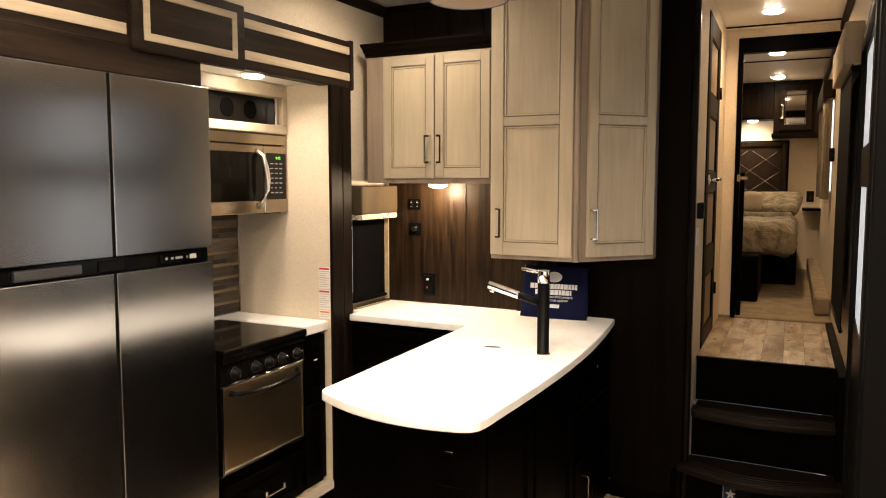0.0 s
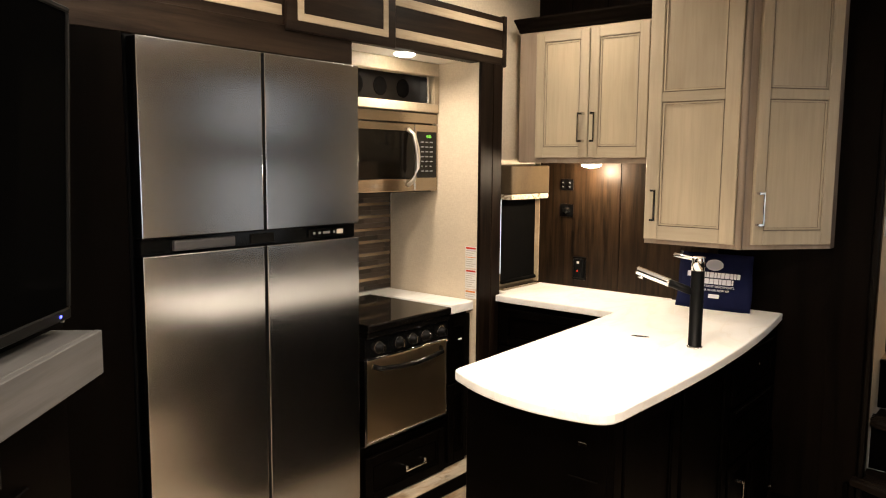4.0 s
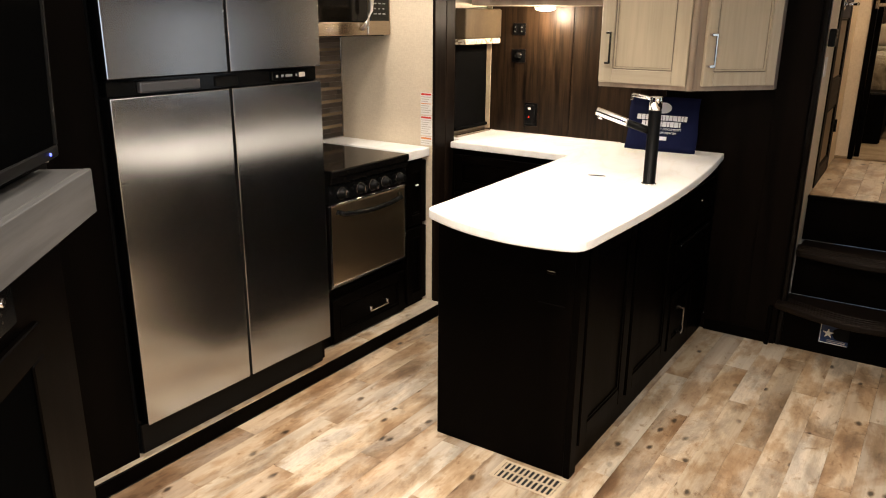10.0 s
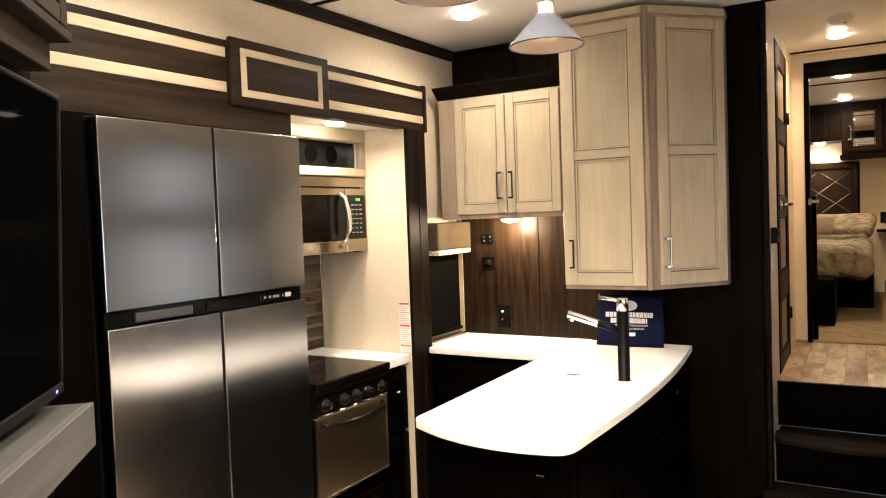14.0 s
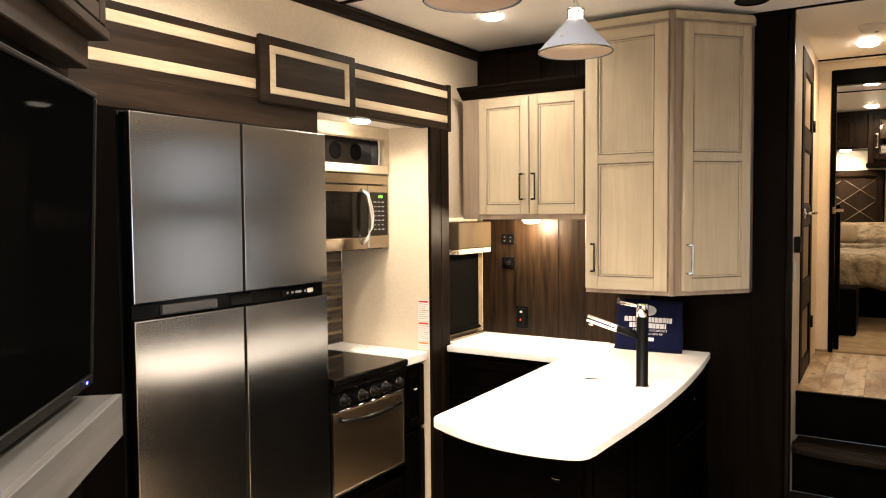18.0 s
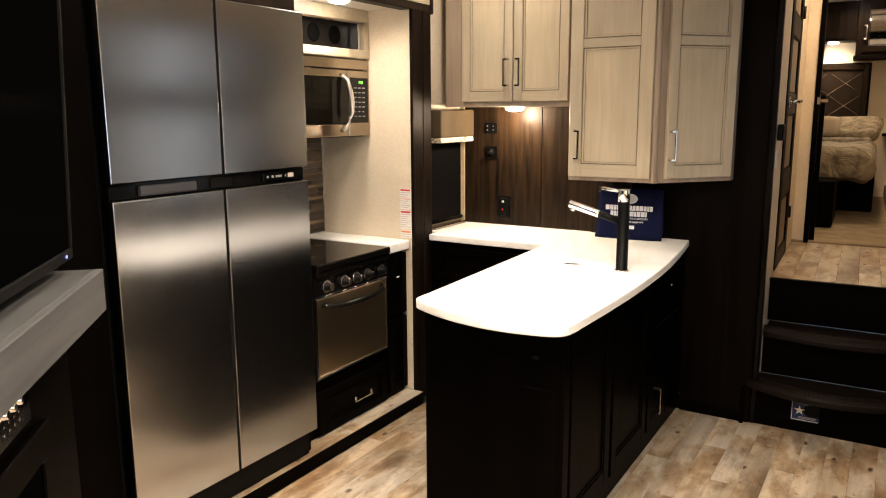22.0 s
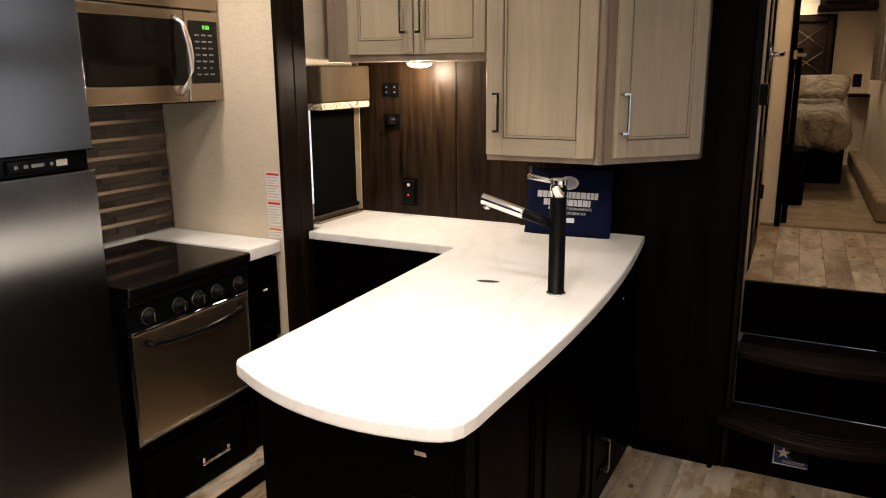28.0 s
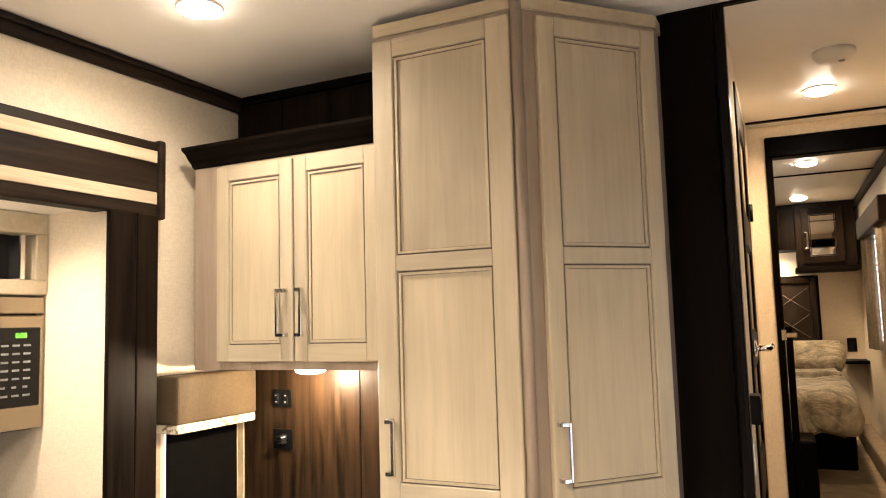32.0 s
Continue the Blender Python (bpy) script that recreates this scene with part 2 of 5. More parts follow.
    base_to(m, mix(m, 0.5, c, ramp(m, fine, [(0.3, (0.82, 0.8, 0.78)), (0.65, (1.04, 1.04, 1.04))]), "MULTIPLY"))
    rough_to(m, fine, 0.36, 0.52)
    bump(m, fine, 0.10, 0.0008)
    return m


PLANK = plank_skin()


def brushed(name, base, rough, axis="y", relief=0.10):
    m = material(name, base, rough, 1.0)
    s = {"y": (1, 0.02, 1), "z": (1, 1, 0.02), "x": (0.02, 1, 1)}[axis]
    n = noise_tex(m, coords(m, s), 420.0, 3.0, 0.6)
    smear = noise_tex(m, coords(m), 5.0, 3.0)
    rough_to(m, smear, rough - 0.02, rough + 0.05)
    base_to(m, mix(m, 0.35 if relief else 0.0, base, ramp(m, n, [(0.3, tuple(0.78 * c for c in base)), (0.7, tuple(min(1, 1.1 * c) for c in base))])))
    if relief:
        bump(m, n, relief, 0.0004)
    return m


STEEL = brushed("brushed_stainless_steel", (0.45, 0.45, 0.455), 0.165, "z", 0)
DOORSTEEL = brushed("upright_brushed_door_steel", (0.44, 0.445, 0.455), 0.19, "z", 0)


def directed(m, amount):
    """Stretch the gloss of m along the u axis of the map named brushing."""
    way = node(m, "ShaderNodeTangent")
    way.direction_type, way.uv_map = "UV_MAP", "brushing"
    b = m.node_tree.nodes["Principled BSDF"]
    wire(m, way.outputs[0], b.inputs["Tangent"])
    b.inputs["Anisotropic"].default_value = amount


directed(DOORSTEEL, 0.6)
STEEL_Y = brushed("brushed_stainless_trim", (0.33, 0.275, 0.21), 0.19, "y")
OVENSTEEL = brushed("brushed_oven_steel", (0.74, 0.58, 0.37), 0.30, "y", 0)
OVENGLASS = material("dark_oven_glass", (0.0035, 0.0028, 0.002), 0.07, 0.0, 0.16)
COOKTOP = material("black_glass_cooktop", (0.004, 0.0034, 0.003), 0.08, 0.0, 0.26)
CHROME = material("polished_chrome", (0.92, 0.92, 0.92), 0.09, 1.0)
# pull chrome with the dark room it reflects put into its colour
PULL = material("dimmed_chrome_pull", (0.62, 0.60, 0.57), 0.13, 1.0)
NICKEL = material("dark_satin_nickel", (0.30, 0.28, 0.26), 0.22, 1.0)
BLACK = material("black_plastic", (0.003, 0.003, 0.003), 0.42, 0.0, 0.09)
GLOSS = material("black_gloss_enamel", (0.004, 0.004, 0.004), 0.12, 0.0, 0.22)
SCREEN = material("dark_tv_glass", (0.0010, 0.0010, 0.0010), 0.10, 0.0, 0.0)
SCREEN.node_tree.nodes["Principled BSDF"].inputs["Coat Weight"].default_value = 0.007
SCREEN.node_tree.nodes["Principled BSDF"].inputs["Coat Roughness"].default_value = 0.04
RUBBER = material("black_rubber", (0.01, 0.01, 0.01), 0.7)
TREAD = material("dark_ribbed_tread", (0.008, 0.0054, 0.0039), 0.45, 0.0, 0.10)
WHITE = material("white_plastic", (0.78, 0.76, 0.72), 0.4)
ENAMEL = material("blue_white_enamel_shade", (0.28, 0.32, 0.41), 0.22, 0.0, 0.5)
COPPER = material("shade_inside_bronze", (0.46, 0.36, 0.27), 0.5)
RED = material("red_label_ink", (0.65, 0.05, 0.03), 0.5)
ORANGE = material("orange_label_ink", (0.72, 0.26, 0.06), 0.5)
INK = material("grey_label_ink", (0.30, 0.30, 0.30), 0.6)
KEYINK = material("dim_key_print", (0.17, 0.17, 0.17), 0.6)
FAINT = material("faded_label_ink", (0.52, 0.47, 0.42), 0.6)
BARSTEEL = material("satin_steel_bar", (0.72, 0.68, 0.62), 0.32, 1.0)
PAPER = material("white_label_paper", (0.80, 0.78, 0.74), 0.6)
BLUEINK = material("blue_sticker_ink", (0.012, 0.035, 0.12), 0.45)


def glowing(name, color, strength):
    m = material(name, color, 0.4)
    b = m.node_tree.nodes["Principled BSDF"]
    b.inputs["Emission Color"].default_value, b.inputs["Emission Strength"].default_value = (*color, 1), strength
    return m


LENS = glowing("lit_lamp_lens", (1.0, 0.88, 0.70), 85.0)
BULB = glowing("lit_bulb", (1.0, 0.86, 0.66), 14.0)
NECK = glowing("lit_bulb_neck", (1.0, 0.90, 0.75), 110.0)
GREEN = glowing("green_clock_digits", (0.25, 1.0, 0.1), 0.32)
REDLED = glowing("red_indicator", (1.0, 0.03, 0.01), 0.35)
BLUELED = glowing("blue_indicator", (0.1, 0.12, 1.0), 6.0)
PURPLE = glowing("purple_stereo_screen", (0.20, 0.13, 0.85), 1.1)


def cloth(name, a, b, scale=60.0, rough=0.85):
    m = material(name, a, rough, 0.0, 0.06)
    n = noise_tex(m, coords(m), scale, 3.0)
    big = noise_tex(m, coords(m, (1, 1, 0.5)), 6.0, 4.0, 0.6, 1.0)
    base_to(m, mix(m, 0.4, ramp(m, big, [(0.35, a), (0.65, b)]), ramp(m, n, [(0.3, a), (0.7, b)])))
    bump(m, n, 0.3, 0.001)
    return m


NAVY = cloth("navy_woven_fabric", (0.0050, 0.0066, 0.026), (0.0078, 0.0102, 0.037), 300.0)
# wide tone range puts fold shade into the colour, besides the satin's pattern
QUILT = cloth("rumpled_satin_bedding", (0.10, 0.082, 0.056), (0.36, 0.305, 0.22), 22.0, 0.36)
bump(QUILT, noise_tex(QUILT, coords(QUILT, (1, 1.6, 1)), 6.0, 4.0, 0.55, 1.6), 1.0, 0.05)
SHEET = cloth("tan_pillow_fabric", (0.30, 0.24, 0.17), (0.42, 0.35, 0.26), 90.0)
CURTAIN = cloth("taupe_striped_curtain", (0.11, 0.088, 0.062), (0.27, 0.225, 0.165), 60.0)
CARPET = cloth("beige_carpet", (0.20, 0.15, 0.095), (0.33, 0.26, 0.175), 420.0, 0.95)
SHADECLOTH = cloth("black_blackout_shade", (0.0012, 0.0011, 0.001), (0.002, 0.0018, 0.0017), 200.0)
VALANCE = cloth("brown_faux_leather", (0.062, 0.045, 0.027), (0.096, 0.070, 0.042), 160.0, 0.5)
LEATHER = cloth("dark_padded_leather", (0.022, 0.015, 0.011), (0.034, 0.024, 0.018), 150.0, 0.5)


def backsplash_skin():
    m = material("driftwood_mosaic_tile", (0.2, 0.17, 0.14), 0.25)
    info = node(m, "ShaderNodeObjectInfo")
    tone = ramp(m, info.outputs["Random"], [(0.0, (0.034, 0.025, 0.018)), (0.4, (0.066, 0.049, 0.036)), (0.75, (0.100, 0.076, 0.057)), (1.0, (0.155, 0.122, 0.095))])
    g = noise_tex(m, coords(m, (1, 0.14, 1), shift=(9, 9, 9)), 55.0, 6.0, 0.7, 0.6)
    base_to(m, mix(m, 0.6, tone, ramp(m, g, [(0.32, (0.38, 0.36, 0.35)), (0.68, (1.35, 1.33, 1.30))]), "MULTIPLY"))
    rough_to(m, g, 0.22, 0.42)
    bump(m, g, 0.25, 0.0015)
    return m


TILE = backsplash_skin()
STRIPMETAL = brushed("bronze_mosaic_strip", (0.40, 0.33, 0.26), 0.20, "y")


def pane_glass():
    m = bpy.data.materials.new("clear_window_glass")
    m.use_nodes = True
    b = m.node_tree.nodes["Principled BSDF"]
    b.inputs["Transmission Weight"].default_value, b.inputs["Roughness"].default_value, b.inputs["IOR"].default_value = 1.0, 0.02, 1.45
    return m


GLASS = pane_glass()


# ---- mesh tools ----
def box(x0, x1, y0, y1, z0, z1, bevel=0.002, seg=1):
    bm = bmesh.new()
    bmesh.ops.create_cube(bm, size=1.0, matrix=Matrix.Translation(((x0 + x1) / 2, (y0 + y1) / 2, (z0 + z1) / 2)) @ Matrix.Diagonal((abs(x1 - x0), abs(y1 - y0), abs(z1 - z0), 1)))
    if bevel:
        bmesh.ops.bevel(bm, geom=bm.edges[:], offset=bevel, segments=seg, affect="EDGES", profile=0.5)
    return bm


def prism(points, z0, z1, bevel=0.0, seg=2):
    bm = bmesh.new()
    low = [bm.verts.new((x, y, z0)) for x, y in points]
    high = [bm.verts.new((x, y, z1)) for x, y in points]
    bm.faces.new(low[::-1])
    bm.faces.new(high)
    n = len(points)
    for i in range(n):
        bm.faces.new((low[i], low[(i + 1) % n], high[(i + 1) % n], high[i]))
    bmesh.ops.recalc_face_normals(bm, faces=bm.faces[:])
    if bevel:
        rims = [e for e in bm.edges if abs(e.verts[0].co.z - e.verts[1].co.z) < 1e-6]
        bmesh.ops.bevel(bm, geom=rims, offset=bevel, segments=seg, affect="EDGES", profile=0.5)
    return bm


def lathe(profile, where=(0, 0, 0), n=32, m=None, hollow=False):
    """Turn (radius, height) pairs round the z axis."""
    bm = bmesh.new()
    rings = []
    for r, z in profile:
        rings.append([bm.verts.new((max(r, 1e-5) * math.cos(2 * math.pi * i / n), max(r, 1e-5) * math.sin(2 * math.pi * i / n), z)) for i in range(n)])
    for a, b in zip(rings, rings[1:] + (rings[:1] if hollow else [])):
        for i in range(n):
            bm.faces.new((a[i], a[(i + 1) % n], b[(i + 1) % n], b[i])).smooth = True
    if not hollow:
        for ring, flip in ((rings[0], True), (rings[-1], False)):
            bm.faces.new(ring[::-1] if flip else ring)
    bmesh.ops.recalc_face_normals(bm, faces=bm.faces[:])
    bm.transform(Matrix.Translation(where) @ (m or Matrix()))
    return bm


def tube(points, r, n=12, flat=1.0):
    """A round or flattened bar along a line of points."""
    bm = bmesh.new()
    pts = [Vector(p) for p in points]
    rings = []
    up = Vector((0, 0, 1))
    for i, p in enumerate(pts):
        d = (pts[min(i + 1, len(pts) - 1)] - pts[max(i - 1, 0)]).normalized()
        side = d.cross(up if abs(d.z) < 0.9 else Vector((1, 0, 0))).normalized()
        top = side.cross(d)
        rings.append([bm.verts.new(p + side * r * math.cos(2 * math.pi * k / n) + top * r * flat * math.sin(2 * math.pi * k / n)) for k in range(n)])
    for a, b in zip(rings, rings[1:]):
        for k in range(n):
            bm.faces.new((a[k], a[(k + 1) % n], b[(k + 1) % n], b[k])).smooth = True
    bm.faces.new(rings[0][::-1])
    bm.faces.new(rings[-1])
    bmesh.ops.recalc_face_normals(bm, faces=bm.faces[:])
    return bm


def joined(*meshes):
    out = bmesh.new()
    for bm in meshes:
        me = bpy.data.meshes.new("tmp")
        bm.to_mesh(me)
        bm.free()
        out.from_mesh(me)
        bpy.data.meshes.remove(me)
    return out


def moved(bm, m):
    bm.transform(m)
    return bm


def brush_map(bm):
    """Lay the map named brushing over faces that look along x: u runs level."""
    uv = bm.loops.layers.uv.new("brushing")
    for f in bm.faces:
        for corner in f.loops:
            x, y, z = corner.vert.co
            corner[uv].uv = (y + 0.3 * x, z + 0.3 * x)
    return bm


def link(name, bm, mat):
    me = bpy.data.meshes.new(name)
    bm.to_mesh(me)
    bm.free()
    me.materials.append(mat)
    return new(name, me)


def thing(name, where, label, category, group=""):
    ob = new(name)
    ob.location, ob.empty_display_size = where, 0.05
    return tagged(ob, label, category, group)


def part(name, bm, mat, parent, label=""):
    ob = link(name, bm, mat)
    ob.parent = parent
    ob.matrix_parent_inverse = Matrix.Translation(-parent.location)
    return tagged(ob, label)


def solid(name, bm, mat, label, category, group=""):
    return tagged(link(name, bm, mat), label, category, group)


def setting(name, bm, mat, label=""):
    return tagged(link(name, bm, mat), label, "", "", "structure")


def face(origin, along, out):
    """A frame on a vertical face: u along it, v up, w out of it."""
    u, w = Vector(along).normalized(), Vector(out).normalized()
    m = Matrix((u, Vector((0, 0, 1)), w)).transposed().to_4x4()
    m.translation = origin
    return m


def text(name, body, size, mat, m, parent, label=""):
    cu = bpy.data.curves.new(name, "FONT")
    cu.body, cu.size, cu.extrude, cu.align_x, cu.align_y = body, size, 0.0004, "CENTER", "CENTER"
    tmp = bpy.data.objects.new(name, cu)
    scene.collection.objects.link(tmp)
    me = bpy.data.meshes.new_from_object(tmp)
    bpy.data.objects.remove(tmp)
    bm = bmesh.new()
    bm.from_mesh(me)
    bpy.data.meshes.remove(me)
    bm.transform(m)
    return part(name, bm, mat, parent, label)


# ---- parts that many cabinets share ----
def bow_handle(m, length, mat, parent, side=1, reach=0.034):
    """A square bow pull upright on the face m: its bar stands at the origin, its two feet beside it, away from side."""
    h = length / 2
    pieces = [box(-0.0052, 0.0052, -h, h, reach - 0.010, reach, 0.0030, 3)]
    for v in (-h, h - 0.011):
        a, b = sorted((-side * 0.022, side * 0.0050))
        c, d = sorted((-side * 0.022, -side * 0.009))
        pieces += [box(a, b, v, v + 0.011, reach - 0.0115, reach - 0.0005, 0.0022, 2), box(c, d, v - 0.001, v + 0.012, 0.0008, reach - 0.010, 0.002)]
    return part("handle", moved(joined(*pieces), m), mat, parent, "square bow pull in polished metal")


def shaker_door(m, w, h, splits, parent, wood_v, wood_h, glaze, stile=0.062, thick=0.02, name="door", label="", panel=None):
    """A framed door on the face m, from its lower left corner. splits: (low, high) of each recessed panel."""
    slab = [box(0, stile, 0, h, 0, thick, 0.003), box(w - stile, w, 0, h, 0, thick, 0.003)]
    edges = [0.0] + [v for s in splits for v in s] + [h]
    rails = [box(stile - 0.001, w - stile + 0.001, edges[i], edges[i + 1], 0, thick - 0.0006, 0.002) for i in range(0, len(edges), 2)]
    d = part(name, moved(slab[0], m), wood_v, parent, label)
    part("stile", moved(slab[1], m), wood_v, d)
    for r in rails:
        part("rail", moved(r, m), wood_h, d)
    for lo, hi in splits:
        part("panel", moved(box(stile, w - stile, lo, hi, 0.001, thick - 0.009, 0), m), panel or wood_v, d)
        z, w0, w1 = thick - 0.009, stile, w - stile

        def ring(g0, g1, b, t):
            return joined(box(w0 + g0, w0 + g1, lo + g0, hi - g0, b, t, 0), box(w1 - g1, w1 - g0, lo + g0, hi - g0, b, t, 0),
                          box(w0 + g1, w1 - g1, lo + g0, lo + g1, b, t, 0), box(w0 + g1, w1 - g1, hi - g1, hi - g0, b, t, 0))

        part("glaze_line", moved(ring(0.0, 0.0125, z - 0.002, z + 0.0008), m), glaze, d)
        part("bead", moved(ring(0.0042, 0.0112, z - 0.001, z + 0.0055), m), wood_v, d)
    return d


def puck_light(where, group, r=0.062, lit=LENS, down=0.012):
    x, y, z = where
    t = thing("puck_light", where, "round recessed puck light with a lit frosted lens", "ceiling light", group)
    part("bezel", lathe([(r, 0), (r, -down * 0.25), (r - 0.003, -down * 0.45), (r - 0.007, -down * 0.45), (r - 0.007, -0.0005)], (x, y, z), 36), WHITE, t)
    part("lens", lathe([(r - 0.008, -0.001), (r - 0.009, -down * 0.9), (r * 0.6, -down * 1.45), (0.001, -down * 1.7)], (x, y, z), 36), lit, t, "glowing frosted lens")
    return t


# ---- the shell: walls, floor, ceiling ----
LEFT, RIGHT, BACK, TOP = -2.09, 0.305, 4.03, 2.576
HALL_L, BED_Y, UP, FAR = -0.375, 5.62, 0.70, 8.75
# the hallway and bedroom run at a slight angle to the kitchen
HALL_TURN = Matrix.Translation((0.30, 4.08, 0)) @ Matrix.Rotation(radians(2.2), 4, "Z") @ Matrix.Translation((-0.30, -4.08, 0))


def turn_hall(known):
    """Turn every top-level object that was made since the names in known were noted."""
    for ob in bpy.data.objects:
        if ob.name not in known and ob.parent is None and ob.type != "CAMERA":
            ob.matrix_world = HALL_TURN @ ob.matrix_basis


setting("floor", box(-2.1, 2.0, -2.6, 4.2, -0.06, -0.004, 0), RUBBER, "subfloor under the vinyl planks")
setting("ceiling", box(-2.9, 2.0, -2.6, 9.3, TOP, TOP + 0.05, 0), CEIL, "white textured ceiling panels")
setting("wall_left", box(LEFT - 0.05, LEFT, 3.62, BACK + 0.05, 0, TOP, 0), CREAM, "cream wall with window beside the kitchen slide")
setting("wall_left_above_slide", box(LEFT - 0.05, LEFT, 0.9, 3.62, 2.10, TOP, 0), CREAM, "cream linen wall above the kitchen slide")
setting("wall_left_rear", box(LEFT - 0.05, LEFT, -2.6, 0.9, 0, TOP, 0), CREAM, "cream linen wall")
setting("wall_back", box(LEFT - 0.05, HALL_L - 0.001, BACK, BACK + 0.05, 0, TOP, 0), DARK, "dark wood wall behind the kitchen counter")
setting("wall_right_above_door", box(RIGHT, RIGHT + 0.05, 2.85, 4.079, 2.20, TOP, 0), CREAM, "cream wall above the entry door")
setting("wall_right_slide_end", box(RIGHT, 1.30, 2.80, 2.85, 0, TOP, 0), CREAM, "cream end wall of the sofa slide")
setting("wall_right_slide", joined(box(1.30, 1.35, -2.6, -0.6, 0, TOP, 0), box(1.30, 1.35, 1.6, 2.85, 0, TOP, 0), box(1.30, 1.35, -0.6, 1.6, 0, 0.95, 0), box(1.30, 1.35, -0.6, 1.6, 1.75, TOP, 0)), CREAM, "cream wall with a wide window")
# added out of view so the refrigerator's lower doors reflect something dark
setting("floor_slide_right", box(0.40, 1.30, -2.6, 2.775, 0.001, 0.07, 0.006), BLACKWOOD, "unseen dark platform added to darken the reflection in the refrigerator")
setting("trim_entry_sill", box(0.245, RIGHT - 0.013, 2.86, 3.90, 0.0, 0.10, 0.006), BLACK, "black sill along the entry door")
setting("wall_rear", box(-2.7, 2.0, -2.65, -2.6, 0, TOP, 0), CREAM, "plain wall closing the room")

# slide-out box of the kitchen
SX, SY0, SY1, SZ = -2.635, 1.30, 3.404, 2.085
setting("wall_slide_back", box(SX - 0.04, SX, SY0 - 0.04, SY1 + 0.04, 0, SZ + 0.05, 0), CREAM, "cream back wall of the kitchen slide")
setting("wall_slide_end", box(SX, -2.031, SY1, SY1 + 0.04, 0.0, SZ, 0), CREAM, "cream end wall of the kitchen slide")
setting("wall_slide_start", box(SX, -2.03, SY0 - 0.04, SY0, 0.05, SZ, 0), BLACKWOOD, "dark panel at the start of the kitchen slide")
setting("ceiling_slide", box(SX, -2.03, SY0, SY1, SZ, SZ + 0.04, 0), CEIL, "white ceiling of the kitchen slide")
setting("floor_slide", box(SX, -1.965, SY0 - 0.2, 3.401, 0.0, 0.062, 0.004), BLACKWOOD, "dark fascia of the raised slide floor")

# trim
setting("trim_slide_right", box(RIGHT - 0.004, RIGHT + 0.09, 2.775, 2.851, 0.0, TOP - 0.001, 0.005), BLACK, "black post at the end of the sofa slide")
setting("trim_ceiling_left", joined(box(LEFT, LEFT + 0.018, 0.6, BACK, TOP - 0.055, TOP, 0.005), box(LEFT, LEFT + 0.034, 0.6, BACK, TOP - 0.02, TOP - 0.001, 0.004)), DARK_Y, "dark crown strip along the ceiling")
for i, (x0, x1, y) in enumerate(((-2.07, 1.3, 2.76), (-0.53, RIGHT, 4.03), (-2.07, 1.3, 0.3))):
    setting("trim_ceiling_batten_%d" % (i + 1), box(x0, x1, y - 0.012, y + 0.012, TOP - 0.008, TOP - 0.0005, 0.002), DARK_X, "dark batten over a ceiling joint")
setting("trim_ceiling_back", box(LEFT + 0.035, -1.262, BACK - 0.022, BACK, TOP - 0.03, TOP - 0.001, 0.004), DARK_X, "dark strip where wall meets ceiling")
setting("trim_hall_corner", joined(box(HALL_L - 0.022, HALL_L + 0.008, BACK - 0.014, BACK + 0.03, 0.0, TOP - 0.001, 0.010, 4)), LACQUER, "dark rounded corner post at the hallway")

# slide post and window side trim
setting("trim_slide_post", joined(box(-2.030, -2.014, 3.402, 3.500, 0.0, 2.077, 0.003, 2), box(-2.088, -2.014, 3.502, 3.584, 0.0, 2.079, 0.005, 2)), POST, "dark wood double post at the end of the slide")


# ---- the stairs to the bedroom ----
def stair(name, z, y_side, y_mid, y_back):
    n = 12
    pts = [(HALL_L - 0.035 + (RIGHT - 0.006 - HALL_L + 0.035) * i / n, y_side - (y_side - y_mid) * math.sin(math.pi * i / n)) for i in range(n + 1)]
    poly = pts + [(RIGHT - 0.006, y_back), (HALL_L - 0.035, y_back)] if z < 0.3 else [(max(x, HALL_L + 0.001), y) for x, y in pts] + [(RIGHT - 0.006, y_back), (HALL_L + 0.001, y_back)]
    t = thing(name, (0, y_back, z - 0.03), "dark bowed stair tread with moulded ribs", "step", "stairs to the bedroom")
    part("tread", prism(poly, z - 0.032, z, 0.008, 3), TREAD, t)
    for k in range(4):
        off = 0.018 + 0.028 * k
        rib = [(x * 0.93 - 0.002, y + off) for x, y in pts]
        part("rib", tube([(x, y, z - 0.001) for x, y in rib], 0.0035, 6), TREAD, t)
    return t


stair("stair_tread", 0.233, 3.975, 3.868, 4.16)
stair("stair_tread", 0.467, 4.125, 4.055, 4.345)
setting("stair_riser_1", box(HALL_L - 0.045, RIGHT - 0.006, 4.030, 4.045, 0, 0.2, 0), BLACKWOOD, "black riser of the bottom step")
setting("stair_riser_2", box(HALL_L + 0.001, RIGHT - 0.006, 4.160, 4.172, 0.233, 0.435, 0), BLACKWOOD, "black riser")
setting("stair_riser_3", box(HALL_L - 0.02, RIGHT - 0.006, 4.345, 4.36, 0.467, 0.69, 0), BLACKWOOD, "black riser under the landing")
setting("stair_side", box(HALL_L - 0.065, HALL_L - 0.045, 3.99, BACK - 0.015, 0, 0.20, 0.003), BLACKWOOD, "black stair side")

